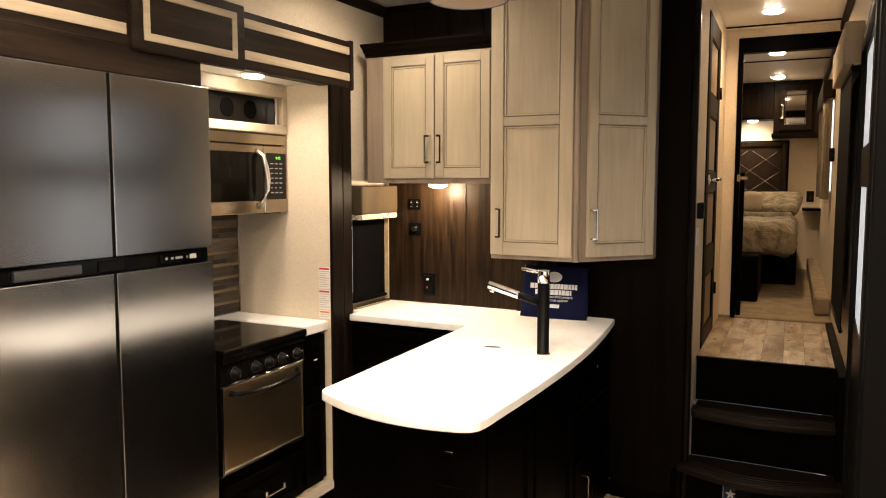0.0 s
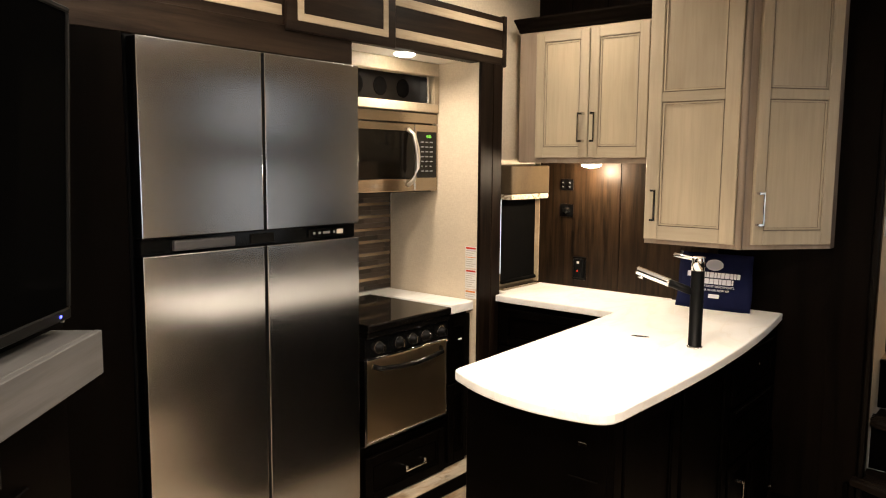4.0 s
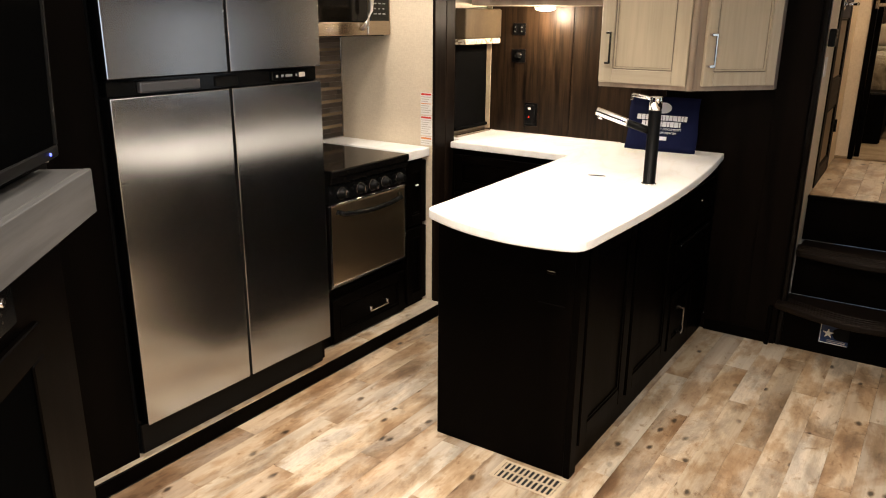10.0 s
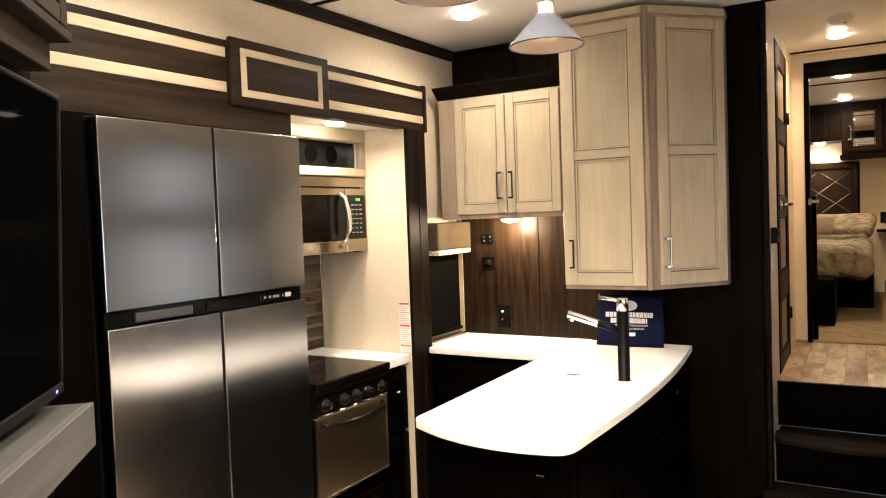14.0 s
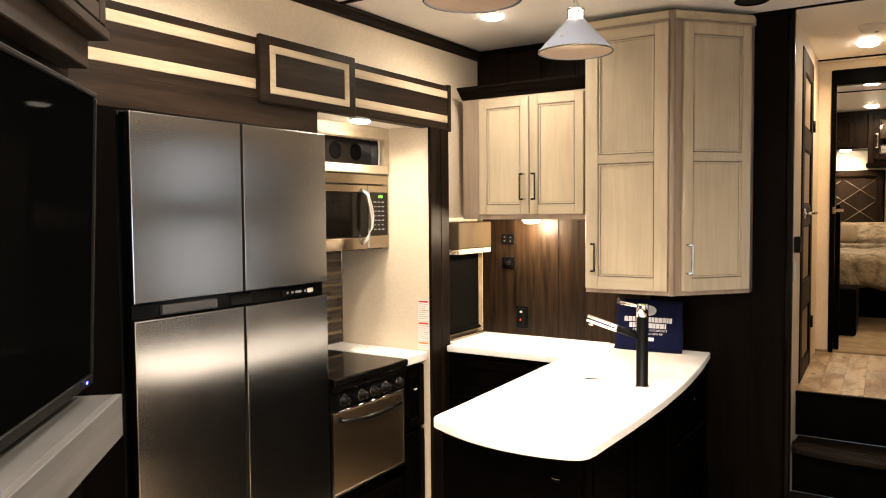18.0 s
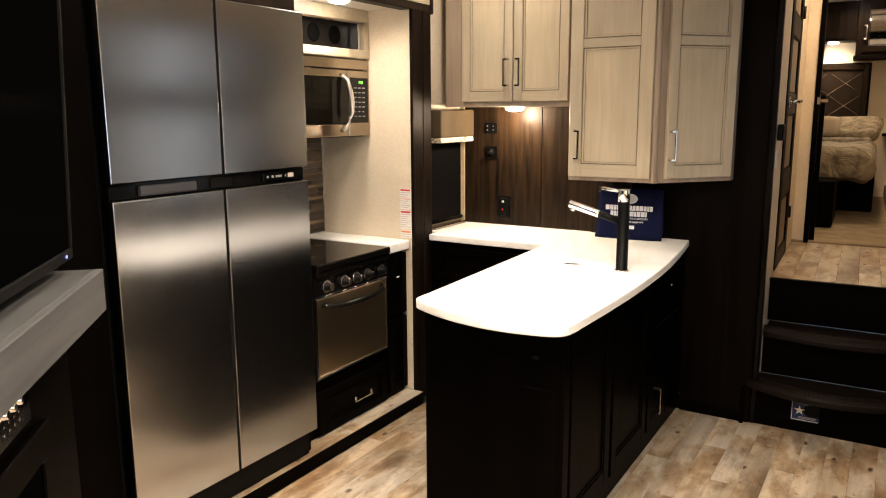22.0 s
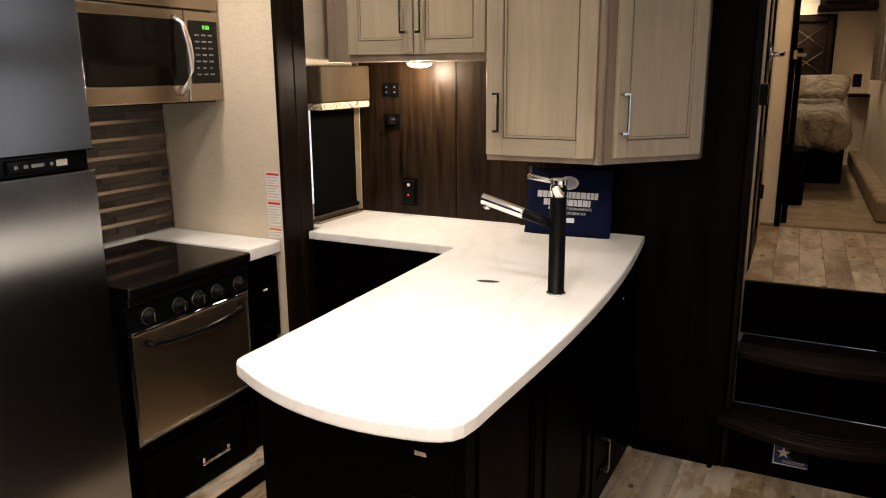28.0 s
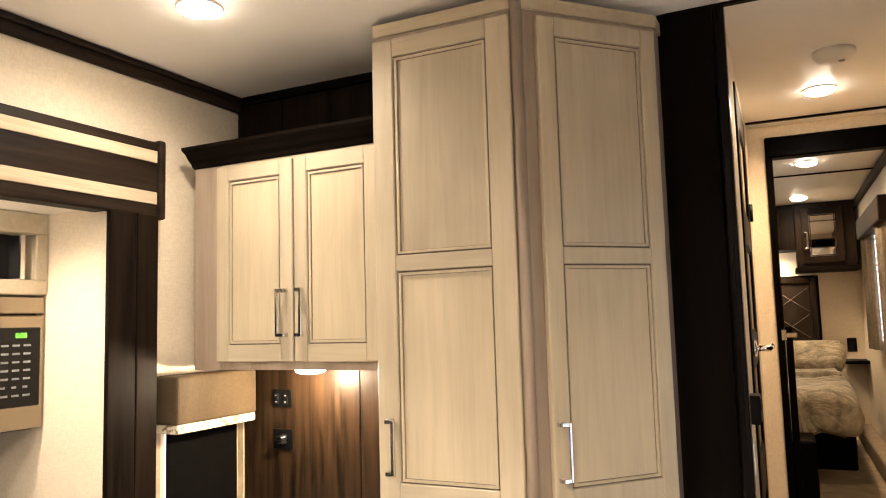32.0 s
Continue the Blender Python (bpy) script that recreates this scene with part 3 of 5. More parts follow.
# ---- hallway and landing ----
known = set(bpy.data.objects.keys())
DOOR0, DOOR1 = 4.50, 5.16
setting("wall_hall_left", joined(box(HALL_L - 0.05, HALL_L, BACK + 0.05, DOOR0, 0, TOP, 0), box(HALL_L - 0.05, HALL_L, DOOR1, BED_Y, 0, TOP, 0), box(HALL_L - 0.05, HALL_L, DOOR0, DOOR1, 2.49, TOP, 0), box(HALL_L - 0.05, HALL_L, DOOR0, DOOR1, 0, UP, 0)), CREAM, "cream wall of the raised hallway")
setting("wall_right", box(RIGHT, RIGHT + 0.05, 4.08, FAR + 0.05, 0, TOP, 0), CREAM, "cream outer wall along hallway and bedroom")
setting("wall_bedroom_far", box(-2.1, RIGHT, FAR, FAR + 0.05, 0, TOP, 0), CREAM, "cream wall behind the headboard")
setting("wall_bedroom_left", box(-2.15, -2.1, BED_Y, FAR + 0.05, 0, TOP, 0), CREAM, "cream bedroom wall")
setting("wall_bedroom_door", joined(box(-2.1, -0.29, BED_Y, BED_Y + 0.05, 0, TOP, 0), box(-0.29, RIGHT, BED_Y, BED_Y + 0.05, 2.48, TOP, 0)), CREAM, "cream wall round the bedroom doorway")
setting("trim_hall_batten", box(HALL_L + 0.001, RIGHT, 5.49, 5.514, TOP - 0.008, TOP - 0.0005, 0.002), DARK_X, "dark batten over a ceiling joint")
setting("trim_ceiling_bedroom", box(-2.0, RIGHT, 7.03, 7.054, TOP - 0.008, TOP - 0.0005, 0.002), DARK_X, "dark batten over a ceiling joint")
setting("trim_ceiling_right", box(RIGHT - 0.03, RIGHT, 4.09, FAR, TOP - 0.05, TOP - 0.001, 0.004), DARK_Y, "dark crown strip along the outer wall")
setting("trim_ceiling_far", box(-2.0, RIGHT - 0.031, FAR - 0.025, FAR, TOP - 0.04, TOP - 0.001, 0.004), DARK_X, "dark crown strip over the headboard wall")
setting("trim_landing", box(HALL_L + 0.001, 0.262, 4.330, 4.36, UP - 0.012, UP + 0.003, 0.003), BLACKWOOD, "dark nosing along the landing")
setting("trim_landing_right", box(0.266, RIGHT, 4.09, 5.56, 0.0, UP + 0.02, 0.004), BLACKWOOD, "dark skirting beside the landing")
setting("floor_landing", box(HALL_L, RIGHT, 4.40, BED_Y + 0.02, UP - 0.06, UP - 0.004, 0), RUBBER, "subfloor of the landing")
setting("floor_bedroom", box(-2.1, RIGHT, BED_Y - 0.01, FAR, UP - 0.05, UP + 0.015, 0.006), CARPET, "beige carpet of the bedroom")
setting("floor_bedroom_ledge", box(0.205, RIGHT, 5.83, FAR, UP + 0.015, UP + 0.14, 0.02, 3), CARPET, "carpeted ledge along the outer wall")

# ---- hallway doors ----
# thin black sheet closes the doorway, its colour standing for the room's dark
setting("door_1", box(HALL_L - 0.06, HALL_L - 0.051, DOOR0, DOOR1, UP, 2.49, 0), RUBBER, "black sheet in place of the unlit room behind the hallway door")
door = thing("bathroom_door", (HALL_L, 4.75, UP), "closed dark wood panel door with tan panels and a metal lever", "door")
m = face((HALL_L - 0.024, DOOR0 + 0.005, UP + 0.005), (0, 1, 0), (1, 0, 0))
shaker_door(m, DOOR1 - DOOR0 - 0.01, 1.78, [(0.086, 0.381), (0.532, 0.84), (0.95, 1.253), (1.37, 1.664)], door, DARK, DARK_Y, GLAZE, 0.115, 0.03, "door_leaf", panel=DOORPANEL)
lever_y = DOOR0 + 0.075
part("lever", joined(tube([(HALL_L + 0.006, lever_y, 1.61), (HALL_L + 0.055, lever_y, 1.61), (HALL_L + 0.060, lever_y + 0.09, 1.613)], 0.010, 10), lathe([(0.028, 0), (0.028, 0.008), (0.02, 0.012)], (0, 0, 0), 20, Matrix.Translation((HALL_L + 0.006, lever_y, 1.61)) @ Matrix.Rotation(radians(90), 4, "Y"))), CHROME, door, "chrome door lever")
part("hinge", tube([(HALL_L + 0.008, DOOR1 - 0.004, 2.09), (HALL_L + 0.008, DOOR1 - 0.004, 2.16)], 0.010, 8), BLACK, door)
part("hinge", tube([(HALL_L + 0.008, DOOR1 - 0.004, 0.92), (HALL_L + 0.008, DOOR1 - 0.004, 0.99)], 0.010, 8), BLACK, door)
setting("trim_bedroom_door", joined(box(-0.302, -0.272, BED_Y - 0.022, BED_Y + 0.06, UP, 2.43, 0.006), box(-0.302, RIGHT - 0.001, BED_Y - 0.022, BED_Y + 0.06, 2.425, 2.52, 0.006)), BLACKWOOD, "black frame of the bedroom doorway")
setting("trim_pocket_door", box(-0.270, -0.240, BED_Y + 0.012, BED_Y + 0.046, UP + 0.016, 1.66, 0.004), BLACKWOOD, "dark edge of the sliding bedroom door")
pd = thing("pocket_door_catch", (-0.28, BED_Y - 0.03, 1.62), "small metal pull on the edge of a sliding door", "door handle")
part("pull", joined(box(-0.272, -0.222, BED_Y - 0.046, BED_Y - 0.024, 1.612, 1.634, 0.004), box(-0.285, -0.265, BED_Y - 0.034, BED_Y - 0.022, 1.600, 1.648, 0.003)), STEEL_Y, pd)
hs = thing("thermostat", (HALL_L, 4.205, 1.42), "small black control on the hallway wall", "thermostat")
part("case", box(HALL_L + 0.001, HALL_L + 0.03, 4.165, 4.25, 1.420, 1.498, 0.004), BLACK, hs)
part("screen", box(HALL_L + 0.029, HALL_L + 0.0315, 4.18, 4.235, 1.458, 1.488, 0), GLOSS, hs)
hs = thing("hall_light_switch", (HALL_L, 4.18, 1.29), "small white switch plate in the hallway", "switch")
part("cover", box(HALL_L + 0.001, HALL_L + 0.008, 4.15, 4.215, 1.285, 1.375, 0.003), WHITE, hs)
turn_hall(known)

# ---- kitchen slide: valance ----
val = thing("slide_valance", (-2.03, 2.5, 2.08), "dark wood slide valance with two pale oak stripes", "valance")
VX = -2.022
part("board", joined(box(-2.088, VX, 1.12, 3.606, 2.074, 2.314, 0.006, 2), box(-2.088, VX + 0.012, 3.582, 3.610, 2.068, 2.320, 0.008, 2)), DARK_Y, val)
for z0, z1 in ((2.246, 2.283), (2.114, 2.152)):
    for y0, y1 in ((1.12, 2.198), (2.788, 3.580)):
        part("stripe", box(VX - 0.002, VX + 0.004, y0, y1, z0, z1, 0.001), STRIPE, val, "pale oak stripe")
vb = thing("valance_box", (VX, 2.5, 2.05), "raised dark box with a pale oak border on the valance", "valance panel")
part("panel", box(VX + 0.001, VX + 0.024, 2.205, 2.780, 2.064, 2.326, 0.006, 2), DARK_Y, vb)
part("border", joined(box(VX + 0.023, VX + 0.028, 2.254, 2.731, 2.260, 2.288, 0.001), box(VX + 0.023, VX + 0.028, 2.254, 2.731, 2.102, 2.130, 0.001),
                      box(VX + 0.023, VX + 0.028, 2.254, 2.283, 2.130, 2.260, 0.001), box(VX + 0.023, VX + 0.028, 2.702, 2.731, 2.130, 2.260, 0.001)), STRIPE, vb, "pale oak border")

# ---- refrigerator ----
FX, F0, F1, FM = -1.945, 1.592, 2.507, 2.053
fr = thing("refrigerator", (-2.25, 2.05, 0.062), "four-door brushed stainless steel refrigerator with dark edges", "refrigerator")
part("cabinet", box(-2.6, FX - 0.062, F0 - 0.005, F1 + 0.005, 0.063, 1.968, 0.004), BLACK, fr)
part("base_grille", box(-2.4, FX - 0.05, F0, F1, 0.065, 0.18, 0.004), BLACK, fr)


def fridge_door(y0, y1, z0, z1):
    bm = box(FX - 0.055, FX, y0, y1, z0, z1, 0.003, 2)
    return part("door", brush_map(bm), DOORSTEEL, fr)


for y0, y1 in ((F0, FM - 0.006), (FM + 0.006, F1)):
    fridge_door(y0, y1, 1.347, 1.960)
    fridge_door(y0, y1, 0.195, 1.291)
for z0, z1 in ((1.350, 1.957), (0.198, 1.288)):
    part("gasket", box(FX - 0.055, FX - 0.007, FM - 0.0058, FM + 0.0058, z0, z1, 0), BLACK, fr, "black rubber gasket between the doors")
part("control_band", box(FX - 0.06, FX - 0.022, F0 + 0.003, F1 - 0.003, 1.292, 1.346, 0.003), GLOSS, fr, "black recessed band with controls")
part("hand_grip", box(FX - 0.024, FX - 0.006, F0 + 0.11, FM - 0.12, 1.300, 1.334, 0.006, 2), material("grey_plastic_grip", (0.035, 0.035, 0.038), 0.35), fr, "dark grey plastic grip")
part("badge", box(FX - 0.024, FX - 0.014, FM - 0.05, FM + 0.05, 1.300, 1.334, 0.003), BLACK, fr)
disp = part("display", box(FX - 0.022, FX - 0.012, F1 - 0.245, F1 - 0.06, 1.302, 1.336, 0.003), GLOSS, fr, "small control display")
for k, (y, w) in enumerate(((2.285, 0.010), (2.312, 0.012), (2.345, 0.035), (2.385, 0.008))):
    part("key", box(FX - 0.0125, FX - 0.0105, y - w / 2, y + w / 2, 1.3145, 1.3235, 0), KEYINK, disp)
part("sticker", box(FX - 0.0125, FX - 0.0102, 2.398, 2.43, 1.311, 1.328, 0), FAINT, disp)
surround = thing("refrigerator_surround", (-2.2, 1.5, 0.0), "dark wood panels framing the refrigerator", "cabinet")
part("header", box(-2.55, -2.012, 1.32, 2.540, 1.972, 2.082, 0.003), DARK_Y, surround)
part("side_panel", box(-2.55, -1.99, 1.31, 1.575, 0.063, 1.971, 0.003), BLACKWOOD, surround)
part("divider", box(-2.55, -2.015, 2.515, 2.540, 0.063, 1.971, 0.002), DARK, surround)

# ---- range ----
RX, R0, R1 = -2.055, 2.640, 3.205
rg = thing("range", (-2.3, 2.9, 0.36), "black gas range with a stainless oven door", "stove")
part("body", box(-2.58, RX - 0.03, R0 + 0.004, R1 - 0.004, 0.345, 0.845, 0.003), BLACK, rg)
part("cooktop_cover", joined(box(-2.585, RX + 0.028, R0, R1, 0.872, 0.908, 0.008, 3), box(-2.58, RX + 0.02, R0 + 0.002, R1 - 0.002, 0.845, 0.872, 0.003)), COOKTOP, rg, "black glass lid over the burners")
part("lid_badge", box(RX + 0.0275, RX + 0.0295, 2.85, 2.92, 0.884, 0.890, 0), NICKEL, rg)
part("control_panel", box(RX - 0.035, RX + 0.005, R0, R1, 0.755, 0.845, 0.006, 2), GLOSS, rg)
for y in (2.725, 2.855, 2.945, 3.035, 3.150):
    k = part("knob", lathe([(0.027, 0), (0.026, 0.006), (0.019, 0.009), (0.017, 0.030), (0.0145, 0.033)], (0, 0, 0), 20, Matrix.Translation((RX + 0.005, y, 0.795)) @ Matrix.Rotation(radians(90), 4, "Y")), BLACK, rg)
    part("knob_pointer", box(RX + 0.034, RX + 0.0395, y - 0.0035, y + 0.0035, 0.781, 0.811, 0.001), NICKEL, k)
    part("knob_ring", lathe([(0.0285, 0), (0.0285, 0.003), (0.026, 0.003)], (0, 0, 0), 20, Matrix.Translation((RX + 0.005, y, 0.795)) @ Matrix.Rotation(radians(90), 4, "Y")), NICKEL, k)
od = part("oven_door", box(RX - 0.03, RX, R0 + 0.012, R1 - 0.008, 0.375, 0.742, 0.006, 2), OVENSTEEL, rg, "brushed stainless oven door")
part("oven_handle", joined(tube([(RX + 0.001, R0 + 0.05, 0.715), (RX + 0.03, R0 + 0.075, 0.705), (RX + 0.042, R0 + 0.18, 0.697), (RX + 0.045, (R0 + R1) / 2, 0.694), (RX + 0.042, R1 - 0.18, 0.697), (RX + 0.03, R1 - 0.075, 0.705), (RX + 0.001, R1 - 0.05, 0.715)], 0.012, 10)), GLOSS, od, "curved black oven handle")
part("oven_edge", joined(box(RX - 0.032, RX + 0.005, R0 - 0.002, R0 + 0.016, 0.362, 0.75, 0.004, 2), box(RX - 0.032, RX + 0.004, R0 + 0.016, R1 - 0.003, 0.743, 0.752, 0.002), box(RX - 0.032, RX + 0.004, R0 + 0.016, R1 - 0.003, 0.362, 0.376, 0.003), box(RX - 0.032, RX + 0.004, R1 - 0.009, R1 - 0.003, 0.376, 0.743, 0.002)), STEEL, od, "bright stainless edge")
rg.location.z -= 0.014

# ---- base cabinets in the slide ----
bc = thing("range_base_cabinet", (-2.3, 2.9, 0.062), "espresso base cabinet with one drawer under the range", "cabinet")
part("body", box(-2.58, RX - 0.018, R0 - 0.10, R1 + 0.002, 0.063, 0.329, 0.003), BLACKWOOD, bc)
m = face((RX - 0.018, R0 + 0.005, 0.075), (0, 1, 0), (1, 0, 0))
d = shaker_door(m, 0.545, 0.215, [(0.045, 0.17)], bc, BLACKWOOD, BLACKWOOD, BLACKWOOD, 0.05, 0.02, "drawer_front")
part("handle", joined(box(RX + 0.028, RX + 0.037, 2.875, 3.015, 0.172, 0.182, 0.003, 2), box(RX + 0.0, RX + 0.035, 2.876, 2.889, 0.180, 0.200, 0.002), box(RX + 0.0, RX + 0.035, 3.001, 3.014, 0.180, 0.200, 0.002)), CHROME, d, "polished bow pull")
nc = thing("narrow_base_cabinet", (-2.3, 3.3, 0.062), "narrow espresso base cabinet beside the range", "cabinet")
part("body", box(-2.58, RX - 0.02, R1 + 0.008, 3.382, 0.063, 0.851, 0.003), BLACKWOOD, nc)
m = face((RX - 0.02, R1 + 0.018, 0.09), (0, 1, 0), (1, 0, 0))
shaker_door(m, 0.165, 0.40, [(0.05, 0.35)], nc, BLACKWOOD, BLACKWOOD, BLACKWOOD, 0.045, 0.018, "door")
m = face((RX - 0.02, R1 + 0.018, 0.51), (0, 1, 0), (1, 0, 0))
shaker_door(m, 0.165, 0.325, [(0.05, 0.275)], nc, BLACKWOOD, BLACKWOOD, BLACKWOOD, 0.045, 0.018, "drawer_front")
part("catch", box(RX + 0.0, RX + 0.004, 3.29, 3.315, 0.712, 0.72, 0.001), PAPER, nc, "pale drawer latch tag")
solid("slide_worktop", joined(box(-2.63, RX + 0.014, R1 + 0.006, 3.398, 0.852, 0.900, 0.006, 2), box(-2.63, -2.590, R0 - 0.1, R1 + 0.005, 0.852, 0.900, 0.003)), MARBLE, "white marble laminate worktop beside the range", "worktop")

# ---- microwave and cubby over it ----
MX, M0, M1 = -2.285, 2.665, 3.398
mw = thing("microwave", (-2.45, 3.1, 1.445), "stainless over-the-range microwave with a dark glass door", "microwave")
part("body", joined(box(-2.6, MX - 0.035, M0, M1, 1.448, 1.834, 0.004), box(-2.6, MX - 0.036, M0 + 0.01, M1 - 0.01, 1.440, 1.449, 0)), BLACK, mw)
part("top_vent", box(MX - 0.045, MX, M0, M1, 1.782, 1.834, 0.004), STEEL_Y, mw)
mdoor = part("door", joined(box(MX - 0.04, MX, M0, 3.218, 1.740, 1.778, 0.004), box(MX - 0.04, MX, M0, 3.218, 1.446, 1.508, 0.004), box(MX - 0.04, MX, M0, M0 + 0.05, 1.508, 1.740, 0.002)), STEEL_Y, mw)
part("door_glass", box(MX - 0.04, MX - 0.002, M0 + 0.05, 3.219, 1.508, 1.740, 0.003), OVENGLASS, mdoor, "dark glass door window")
part("handle", tube([(MX + 0.001, 3.170, 1.750), (MX + 0.026, 3.182, 1.725), (MX + 0.040, 3.192, 1.66), (MX + 0.044, 3.195, 1.61), (MX + 0.040, 3.192, 1.56), (MX + 0.026, 3.182, 1.50), (MX + 0.001, 3.170, 1.475)], 0.0135, 14, 0.8), BARSTEEL, mdoor, "curved stainless bar handle")
part("badge", lathe([(0.022, 0), (0.022, 0.002)], (0, 0, 0), 20, Matrix.Translation((MX, 2.94, 1.475)) @ Matrix.Rotation(radians(90), 4, "Y") @ Matrix.Diagonal((0.45, 1, 1, 1))), NICKEL, mdoor)
mp = part("control_panel", box(MX - 0.04, MX, 3.222, M1, 1.446, 1.778, 0.004), STEEL_Y, mw)
part("keypad", box(MX - 0.003, MX + 0.003, 3.235, 3.385, 1.512, 1.742, 0.003), GLOSS, mp, "black key panel")
text("clock", "0:00", 0.021, GREEN, face((MX + 0.0034, 3.322, 1.718), (0, 1, 0), (1, 0, 0)), mp, "green clock reading 0:00")
for r in range(7):
    for c in range(3):
        wide, z = (0.022, 1.690 - 0.024 * r) if r not in (5,) else (0.014, 1.690 - 0.024 * r)
        part("key", box(MX + 0.0028, MX + 0.0042, 3.262 + 0.034 * c, 3.262 + 0.034 * c + wide, z - 0.003, z + 0.003, 0), KEYINK, mp)
cb = thing("vent_cubby", (-2.45, 3.1, 1.88), "open cubby with black panel and two round ports over the microwave", "cabinet")
part("frame", joined(box(-2.6, MX + 0.005, M0 - 0.2, 3.402, 1.838, 1.882, 0.004), box(-2.6, MX + 0.005, M0 - 0.2, 3.402, 2.020, 2.084, 0.004), box(-2.6, MX + 0.005, 3.362, 3.402, 1.882, 2.020, 0.003)), MAPLE_X, cb, "grey washed maple frame")
back = part("back_panel", box(-2.5, MX - 0.06, M0 - 0.2, 3.362, 1.882, 2.020, 0), material("charcoal_plastic", (0.004, 0.0033, 0.0027), 0.4, 0.0, 0.10), cb, "charcoal plastic panel")
for y in (2.875, 3.035, 3.195):
    part("port", lathe([(0.045, 0), (0.045, 0.002), (0.043, 0.002), (0.001, 0.0015)], (0, 0, 0), 28, Matrix.Translation((MX - 0.0585, y, 1.951)) @ Matrix.Rotation(radians(90), 4, "Y")), material("black_void", (0.0015, 0.0013, 0.0012), 0.9, 0.0, 0.02), back)
part("edge_trim", joined(box(MX - 0.058, MX - 0.004, 3.316, 3.334, 1.883, 2.019, 0.003, 2), box(MX - 0.058, MX - 0.050, 3.334, 3.361, 1.883, 2.019, 0.001)), CHROME, cb, "bright metal edge")

# backsplash behind the range
bs = setting("backsplash", box(SX, SX + 0.006, 2.50, 3.396, 0.900, 1.445, 0), INK, "grout bed of the mosaic backsplash")
setting("trim_backsplash", box(SX, SX + 0.014, 3.396, 3.4035, 0.900, 1.445, 0.001), STEEL_Y, "thin metal edge of the backsplash")

# warning labels on the slide wall
for k, (z0, z1) in enumerate(((1.060, 1.170), (0.955, 1.054), (0.906, 0.949))):
    lb = thing("warning_label", (-2.06, SY1 - 0.001, z0), "white warning label with a red heading and grey lines", "label", "labels on the slide wall")
    part("paper", box(-2.102, -2.0325, SY1 - 0.0018, SY1 - 0.0004, z0, z1, 0), PAPER, lb)
    part("heading", box(-2.098, -2.037, SY1 - 0.0026, SY1 - 0.0014, z1 - 0.013, z1 - 0.004, 0), RED if k != 2 else ORANGE, lb)
    n = int((z1 - z0 - 0.02) / 0.011)
    for i in range(n):
        z = z1 - 0.020 - 0.011 * i
        part("line_of_print", box(-2.098, -2.038 - 0.010 * (i % 3), SY1 - 0.0026, SY1 - 0.0014, z - 0.0035, z, 0), ORANGE if (k == 0 and i == 3) else FAINT, lb)

# ---- peninsula, back counter ----
TOPZ = 0.914


outline = [(-1.288, 2.40), (-1.287, 2.325), (-1.283, 2.306), (-1.274, 2.292), (-1.258, 2.281)]
outline += [(-1.235 + 0.045 * i, 2.180 + 0.80 * (-1.235 + 0.045 * i + 0.90) ** 2) for i in range(12)]
outline += [(-0.712, 2.212), (-0.694, 2.225), (-0.681, 2.248), (-0.674, 2.29)]
outline += [(-0.672 + 0.022 * math.sin(math.pi * i / 12) - 0.068 * (i / 12) ** 2.2, 2.36 + 1.655 * i / 12) for i in range(13)]
outline += [(-0.741, BACK - 0.002), (-2.086, BACK - 0.002), (-2.086, 3.63), (-2.005, 3.63), (-2.005, 3.535)]
outline += [(-1.360, 3.535), (-1.345, 3.530), (-1.334, 3.517), (-1.331, 3.49)]
ct = thing("kitchen_worktop", (-1.0, 3.0, TOPZ - 0.042), "white marble laminate worktop on the kitchen peninsula", "worktop")
part("slab", prism(outline, TOPZ - 0.035, TOPZ, 0.006, 3), MARBLE, ct)
part("back_edge", box(-2.055, -1.266, BACK - 0.0095, BACK - 0.0065, TOPZ + 0.0002, TOPZ + 0.004, 0.001), MARBLE, ct, "sealed joint along the wall")
sink = thing("sink_cover", (-1.03, 3.1, TOPZ), "flush marble sink cover with a dark finger slot", "sink cover")
part("lid", box(-1.22, -0.885, 2.82, 3.33, TOPZ, TOPZ + 0.0012, 0.0005), MARBLE, sink)
part("finger_slot", lathe([(0.036, 0), (0.036, 0.0006)], (-1.028, 3.148, TOPZ + 0.0013), 24, Matrix.Rotation(radians(14), 4, "Z") @ Matrix.Diagonal((1, 0.36, 1, 1))), RUBBER, sink, "dark oval slot")

pen = thing("peninsula_cabinet", (-1.02, 3.2, 0.0), "espresso wood peninsula cabinet with panelled side and drawers", "cabinet")
PX0, PX1, PY0 = -1.302, -0.762, 2.39
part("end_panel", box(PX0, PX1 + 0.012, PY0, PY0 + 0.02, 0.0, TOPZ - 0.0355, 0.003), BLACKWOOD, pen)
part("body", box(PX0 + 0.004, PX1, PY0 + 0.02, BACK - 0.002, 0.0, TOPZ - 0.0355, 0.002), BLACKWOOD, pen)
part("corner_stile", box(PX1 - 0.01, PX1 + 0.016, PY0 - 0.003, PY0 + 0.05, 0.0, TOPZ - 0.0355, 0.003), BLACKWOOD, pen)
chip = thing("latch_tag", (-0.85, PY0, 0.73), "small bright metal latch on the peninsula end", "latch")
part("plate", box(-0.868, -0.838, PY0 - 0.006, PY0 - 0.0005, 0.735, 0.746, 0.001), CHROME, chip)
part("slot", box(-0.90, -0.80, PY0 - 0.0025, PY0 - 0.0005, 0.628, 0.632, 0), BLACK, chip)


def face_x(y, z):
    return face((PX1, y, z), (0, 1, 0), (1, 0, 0))


